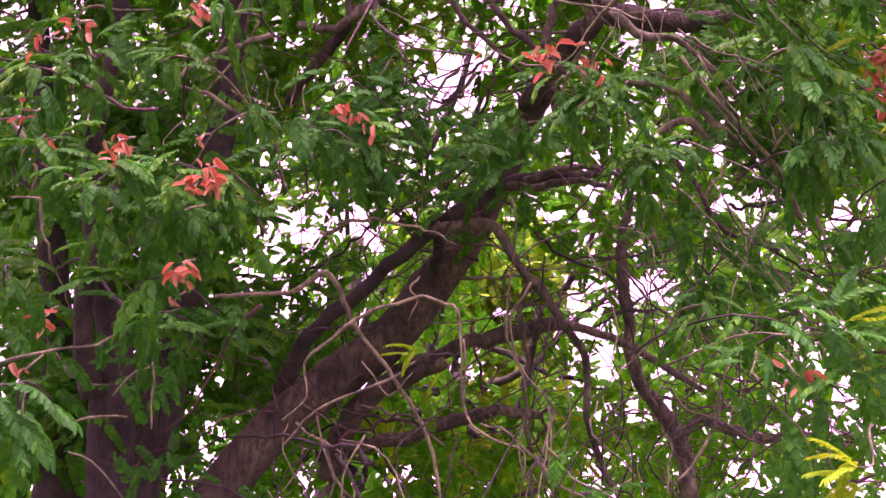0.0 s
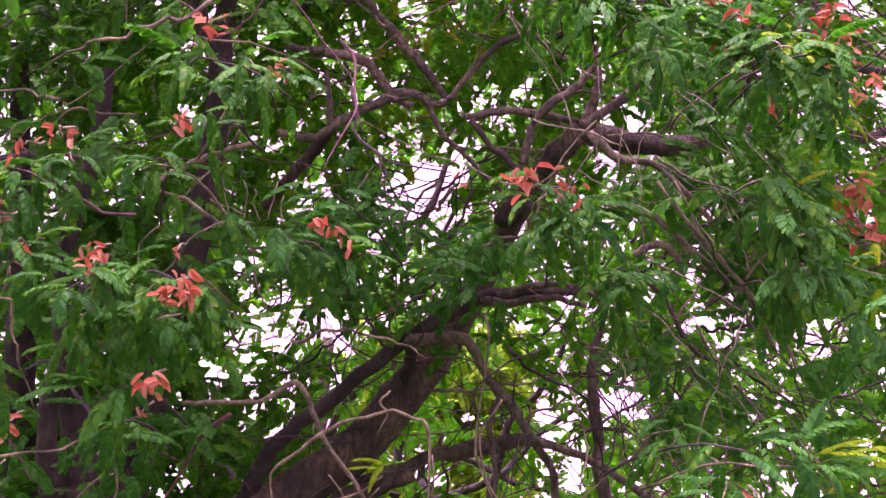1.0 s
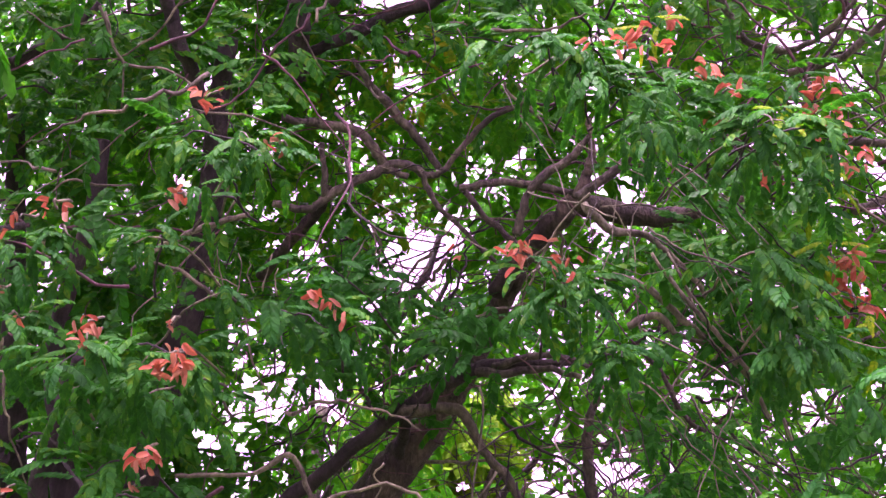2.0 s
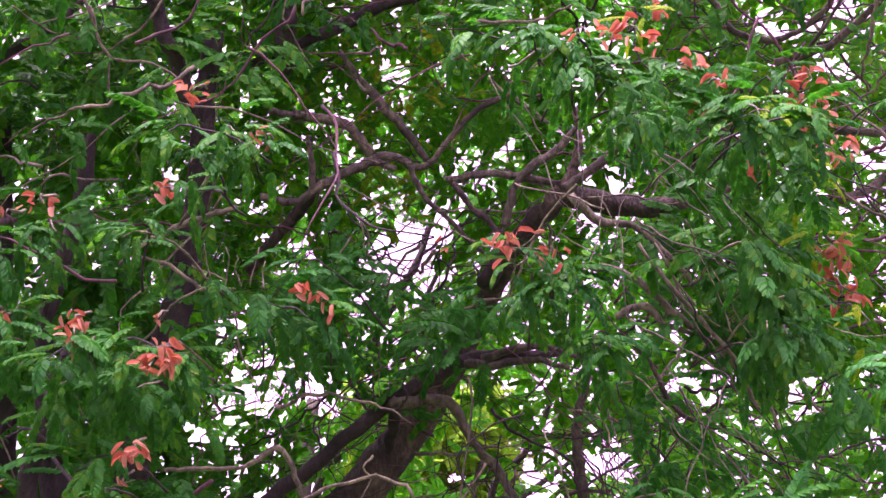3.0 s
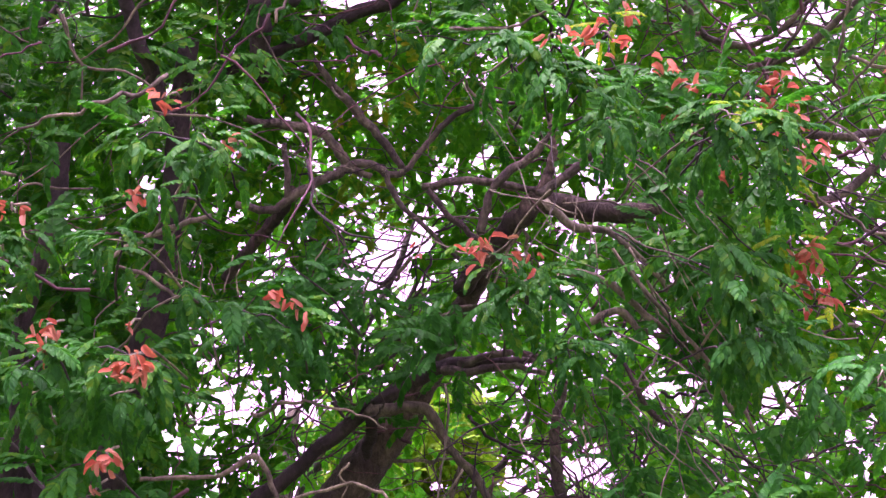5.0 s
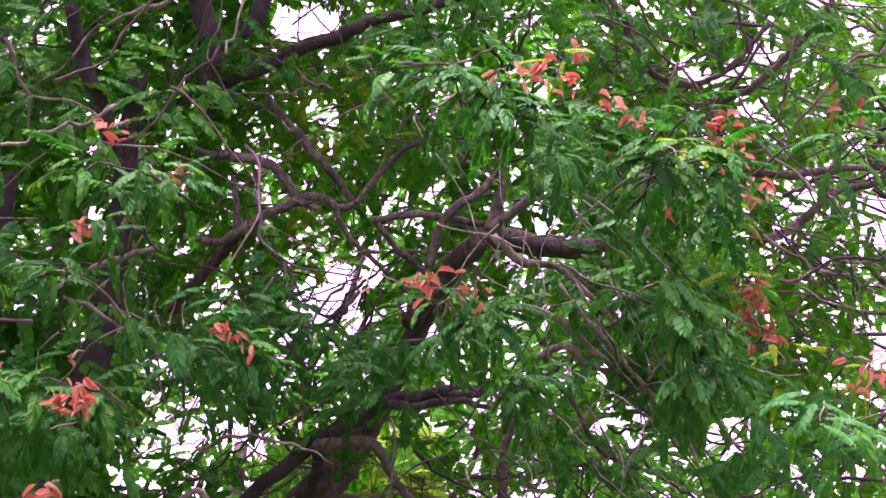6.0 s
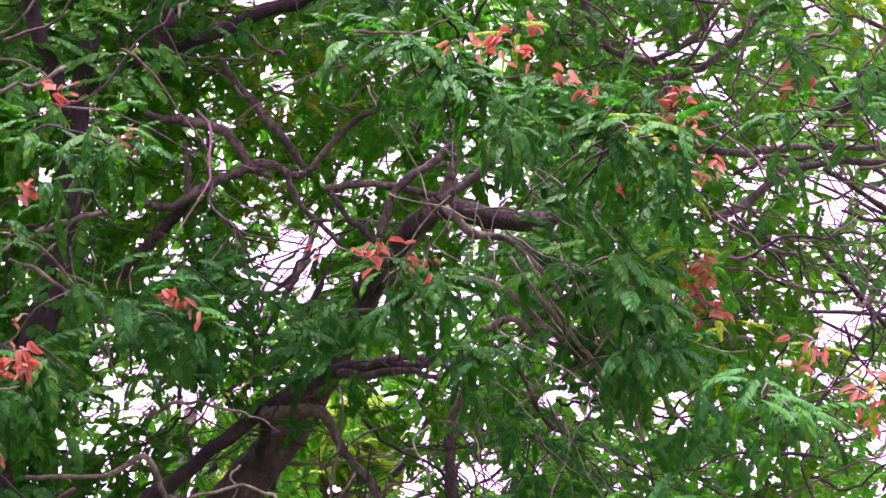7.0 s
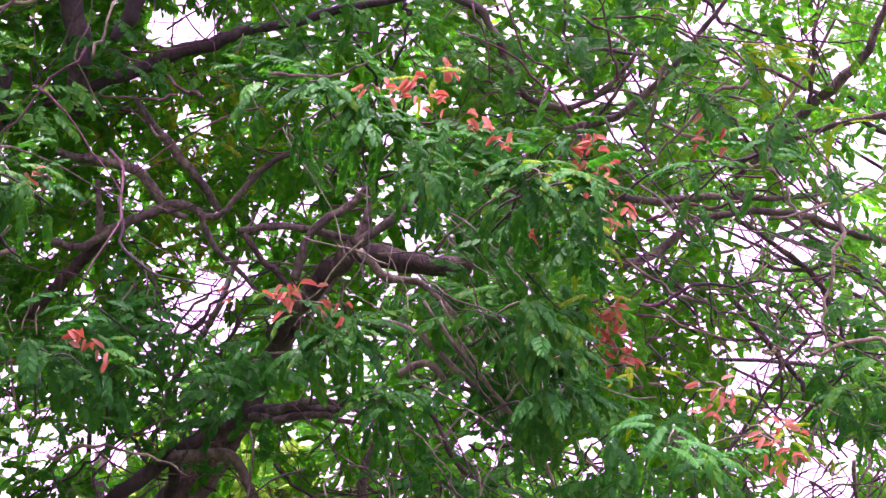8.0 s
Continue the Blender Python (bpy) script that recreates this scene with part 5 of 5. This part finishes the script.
clump(leaning, -0.026, 9.733, 3.551, 0.25, 0.13, 2, LEAF_FRESH, 0.0)
clump(leaning, -0.935, 9.595, 3.958, 0.17, 0.13, 1, LEAF_FRESH, 0.0)
clump(leaning, 0.23, 9.677, 3.786, 0.21, 0.13, 1, LEAF_FRESH, 0.0)
clump(leaning, -0.311, 8.425, 3.426, 0.22, 0.15, 2, LEAF_BACKLIT, 0.0)
clump(leaning, -0.018, 8.398, 3.561, 0.18, 0.15, 2, LEAF_BACKLIT, 0.0)
clump(leaning, 0.192, 8.452, 3.314, 0.18, 0.11, 2, LEAF_BACKLIT, 0.0)
clump(leaning, -0.53, 8.437, 3.323, 0.18, 0.11, 2, LEAF_BACKLIT, 0.0)
clump(leaning, 0.413, 8.405, 3.482, 0.15, 0.15, 1, LEAF_BACKLIT, 0.0)

# ---- joined foliage of the crowns ----
def crown(tree, name, count, az, el, dist, size, leaves, material, label, seed, skip=1.0, kit=None):
    """Sprays strewn through a wedge of the crown, clumped."""
    r = np.random.default_rng(seed)
    places = []
    while len(places) < count:
        a, e, d = r.uniform(*az), r.uniform(*el), r.uniform(*dist)
        if noise.noise(Vector((a * 0.22, e * 0.22, seed))) < r.uniform(-0.55, 0.25):
            continue
        p = bearing(a, e, d)
        if r.random() < skip and open_sky(p):
            continue
        places.append(p)
    return foliage(tree, name, places, size, leaves, material, label, r, skip=skip, kit=kit)


INNER = "dense feathery green leaves"
crown(leaning, "crown", 140, (-9, 19), (21, 46), (9.8, 12.0), 0.36, 9, LEAF_BACKLIT, INNER, 2)
crown(leaning, "crown", 40, (-9, 19), (6, 21), (9.8, 12.0), 0.36, 9, LEAF_BACKLIT, INNER, 14)
crown(leaning, "crown", 85, (13, 34), (12, 46), (9.6, 12.0), 0.36, 9, LEAF_BACKLIT, INNER, 3)
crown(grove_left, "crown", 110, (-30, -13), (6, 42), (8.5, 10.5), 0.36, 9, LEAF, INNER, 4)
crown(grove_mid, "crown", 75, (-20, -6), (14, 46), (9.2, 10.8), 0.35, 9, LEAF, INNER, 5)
crown(grove_near, "crown", 120, (-26, -8), (6, 46), (9.4, 11.5), 0.36, 9, LEAF_BACKLIT, INNER, 6)
crown(leaning, "crown", 260, (-10, 34), (6, 46), (12.0, 14.5), 0.40, 10, LEAF_BACKLIT, INNER, 11, 0.9, BROAD)
# shaded leaf colour below, backlit leaf colour above
crown(grove_near, "crown", 100, (-30, -8), (5, 23), (11.5, 14.0), 0.40, 10, LEAF_DIM, INNER, 12, 0.9, BROAD)
crown(grove_near, "crown", 100, (-30, -8), (23, 46), (11.5, 14.0), 0.40, 10, LEAF_BACKLIT, INNER, 18, 0.9, BROAD)
crown(leaning, "crown", 80, (-12, 14), (27, 46), (9.4, 12.0), 0.38, 10, LEAF_BACKLIT, INNER, 15, 0.97, BROAD)
crown(leaning, "crown", 40, (12, 28), (22, 44), (9.0, 12.0), 0.38, 10, LEAF_BACKLIT, INNER, 16, 0.97, BROAD)
crown(grove_mid, "crown", 30, (-21, -8), (25, 44), (10.0, 12.0), 0.38, 10, LEAF_BACKLIT, INNER, 17, 0.95, BROAD)
# unseen tops and sides of the crowns, added to keep sky light off the leaves
SHADE_CROWN = "unseen crown leaves added for shade"
crown(leaning, "crown", 190, (-25, 45), (47, 62), (9.0, 14.0), 0.5, 10, LEAF_DIM, SHADE_CROWN, 7)
crown(grove_mid, "crown", 130, (-75, -5), (47, 62), (9.0, 14.0), 0.5, 10, LEAF_DIM, SHADE_CROWN, 8)
crown(grove_left, "crown", 80, (-75, -30), (12, 50), (8.0, 13.0), 0.5, 10, LEAF_DIM, SHADE_CROWN, 9)

# overhang out of sight on the left, added to darken the left trees
crown(grove_left, "crown", 90, (-85, -27), (10, 72), (4.5, 9.0), 0.5, 10, LEAF_DIM, SHADE_CROWN, 13)


def back_tree(x, y, height, label, seed, az, el, count, material):
    t = tree_root("background_tree", x, y, label)
    r = np.random.default_rng(seed)
    limb(t, "trunk", [(x, y, -0.15, 0.4), (x + 0.1, y, 1.5, 0.3), (x, y + 0.1, height * 0.45, 0.24), (x + 0.3, y, height * 0.8, 0.09)], BARK)
    far = math.hypot(x, y)
    for k in range(14):
        tip = bearing(r.uniform(*az), r.uniform(*el), far + r.uniform(-3.0, 3.0))
        z0 = height * r.uniform(0.3, 0.6)
        mid = np.array([x, y, z0]) * 0.5 + tip * 0.5 + r.normal(0, 0.6, 3)
        limb(t, "branch", [(x, y, z0, 0.09), (*(0.3 * tip + 0.7 * np.array([x, y, z0]) + r.normal(0, 0.5, 3)), 0.07), (*mid, 0.05), (*tip, 0.012)], BARK_DARK, 1.5)
    crown(t, "crown", count, az, el, (far - 3.0, far + 3.0), 0.42, 10, material, "fine feathery leaves against the sky", seed, 0.45, BROAD)


back_tree(-2.4, 17.5, 11.0, "tree with yellow-green feathery leaves against the sky", 31, (-14, 12), (5, 40), 380, LEAF_BACKLIT)
back_tree(15.5, 13.5, 12.0, "tall tree with fine feathery leaves against the sky", 32, (8, 38), (5, 42), 600, LEAF_BACKLIT)
back_tree(-12.0, 13.5, 11.0, "shaded tree with fine feathery leaves", 33, (-38, -12), (5, 40), 430, LEAF_DIM)


def young_tree(x, y, height, label, seed, az, el, count):
    """A slim tree in fresh leaf that stands in the open beyond the old ones."""
    t = tree_root("background_tree", x, y, label)
    r = np.random.default_rng(seed)
    limb(t, "trunk", [(x, y, -0.15, 0.2), (x + 0.1, y, height * 0.3, 0.15), (x - 0.1, y, height * 0.6, 0.1), (x, y, height * 0.95, 0.03)], BARK_MID)
    far = math.hypot(x, y)
    for k in range(9):
        tip = bearing(r.uniform(*az), r.uniform(*el), far + r.uniform(-1.5, 1.5))
        z0 = height * r.uniform(0.3, 0.7)
        limb(t, "branch", [(x, y, z0, 0.05), (*(0.5 * tip + 0.5 * np.array([x, y, z0]) + r.normal(0, 0.3, 3)), 0.035), (*tip, 0.01)], BARK_MID, 1.2)
    crown(t, "crown", count, az, el, (far - 1.5, far + 1.5), 0.5, 10, LEAF_FRESH, "bright yellow-green feathery leaves", seed, 0.0, BROAD)


young_tree(-3.3, 25.0, 11.5, "slim tree with bright yellow-green leaves in the open", 34, (-4.4, 1.6), (13, 22.2), 340)


def hanging_vines(tree, count, x0, x1, y, z0, z1, seed):
    """Thin crooked dead twigs that hang in a tangle."""
    r = np.random.default_rng(seed)
    for k in range(count):
        p = np.array([r.uniform(x0, x1), y + r.uniform(-0.5, 0.5), r.uniform(z0, z1)])
        pts = [(*p, 0.006)]
        for j in range(r.integers(3, 6)):
            p = p + (r.normal(0, 0.13), r.normal(0, 0.08), -r.uniform(0.08, 0.3))
            pts.append((*p, 0.0055 - 0.0007 * j))
        limb(tree, "hanging_twig", pts, BARK_PALE if r.random() < 0.4 else BARK_DARK, 0.7)


def fine_twigs(tree, count, az, el, dist, seed, thick=(0.005, 0.015), pale=0.3):
    """Bare crooked twigs within the crown."""
    r = np.random.default_rng(seed)
    for k in range(count):
        p = bearing(r.uniform(*az), r.uniform(*el), r.uniform(*dist))
        d = np.array([r.normal(0, 1), r.normal(0, 0.4), r.normal(-0.1, 0.7)])
        d /= np.linalg.norm(d)
        pts, w = [], r.uniform(*thick)
        for j in range(5):
            pts.append((*p, w * (1 - 0.17 * j)))
            d = d + r.normal(0, 0.28, 3)
            d /= np.linalg.norm(d)
            p = p + d * r.uniform(0.18, 0.38)
        limb(tree, "twig", pts, BARK_PALE if r.random() < pale else (BARK_RED if r.random() < 0.5 else BARK_DARK), 0.8)


def drooping_twigs(tree, count, az, el, dist, lean, seed):
    """Long thin twigs that sweep down and outward from the limbs in loose strands."""
    r = np.random.default_rng(seed)
    for k in range(count):
        p = bearing(r.uniform(*az), r.uniform(*el), r.uniform(*dist))
        d = np.array([lean + r.normal(0, 0.25), r.normal(0, 0.2), -0.75 + r.normal(0, 0.22)])
        pts, w = [], r.uniform(0.003, 0.007)
        for j in range(5):
            pts.append((*p, w * (1 - 0.15 * j)))
            d = d / np.linalg.norm(d) + r.normal(0, 0.13, 3)
            p = p + d * r.uniform(0.12, 0.26)
        limb(tree, "twig", pts, (BARK_PALE, BARK_MID, BARK_DARK)[int(r.integers(3))], 0.5)


drooping_twigs(leaning, 14, (7.0, 13.5), (22, 31), (6.5, 7.4), 0.75, 61)
drooping_twigs(leaning, 14, (4.0, 15.0), (15, 24), (6.6, 7.8), 0.35, 62)
drooping_twigs(leaning, 8, (5.0, 11.0), (28, 34), (6.6, 7.4), 0.5, 63)
drooping_twigs(leaning, 14, (16.0, 27.0), (20, 33), (7.0, 8.0), 0.8, 64)
hanging_vines(leaning, 34, 0.1, 1.6, 7.4, 3.4, 4.6, 41)
hanging_vines(leaning, 12, -1.4, 0.0, 7.2, 2.8, 3.6, 42)
hanging_vines(leaning, 16, 1.5, 3.2, 7.2, 2.9, 4.0, 43)
hanging_vines(leaning, 14, -1.35, -0.7, 7.2, 2.7, 3.3, 53)
hanging_vines(leaning, 14, 0.1, 1.2, 7.3, 2.7, 3.6, 54)
fine_twigs(leaning, 170, (-8, 20), (10, 42), (8.2, 10.5), 44)
fine_twigs(leaning, 130, (13, 30), (16, 42), (8.0, 10.5), 45)
fine_twigs(grove_mid, 45, (-24, -6), (10, 42), (6.8, 9.0), 46)

fine_twigs(leaning, 10, (4.5, 11.5), (26.5, 32.5), (6.6, 7.4), 65, (0.003, 0.006), 0.5)
fine_twigs(leaning, 8, (3.0, 13.0), (16, 26), (6.8, 7.8), 66, (0.003, 0.006), 0.4)


def sprigs(tree, count, az, el, dist, seed):
    """Hair-thin dark end twigs against the sky."""
    r = np.random.default_rng(seed)
    for k in range(count):
        p = bearing(r.uniform(*az), r.uniform(*el), r.uniform(*dist))
        d = np.array([r.normal(0, 1), r.normal(0, 0.3), r.normal(0.1, 0.6)])
        d /= np.linalg.norm(d)
        pts, w = [], r.uniform(0.003, 0.007)
        for j in range(6):
            pts.append((*p, w * (1 - 0.13 * j)))
            d = d + r.normal(0, 0.3, 3)
            d /= np.linalg.norm(d)
            p = p + d * r.uniform(0.12, 0.28)
        limb(tree, "twig", pts, BARK_RED if r.random() < 0.65 else BARK_DARK, 0.8)


sprigs(leaning, 162, (10, 32), (16, 44), (8.6, 11.0), 47)
sprigs(leaning, 148, (-10, 14), (10, 40), (9.0, 11.0), 48)
sprigs(leaning, 81, (-9, 1), (19, 31), (8.6, 10.5), 49)
sprigs(grove_mid, 67, (-22, -7), (12, 40), (8.4, 10.5), 50)

sprigs(leaning, 94, (1, 16), (12, 24), (8.6, 10.5), 51)
sprigs(leaning, 54, (17, 30), (16, 28), (8.4, 10.0), 56)
for k, (a, e, w, h) in enumerate(HOLES + [g for g in GAPS if g[2] > 0.6]):
    sprigs(leaning if a > -9 else grove_mid, 2, (a - w, a + w), (e - h, e + h), (8.4, 10.2), 200 + k)
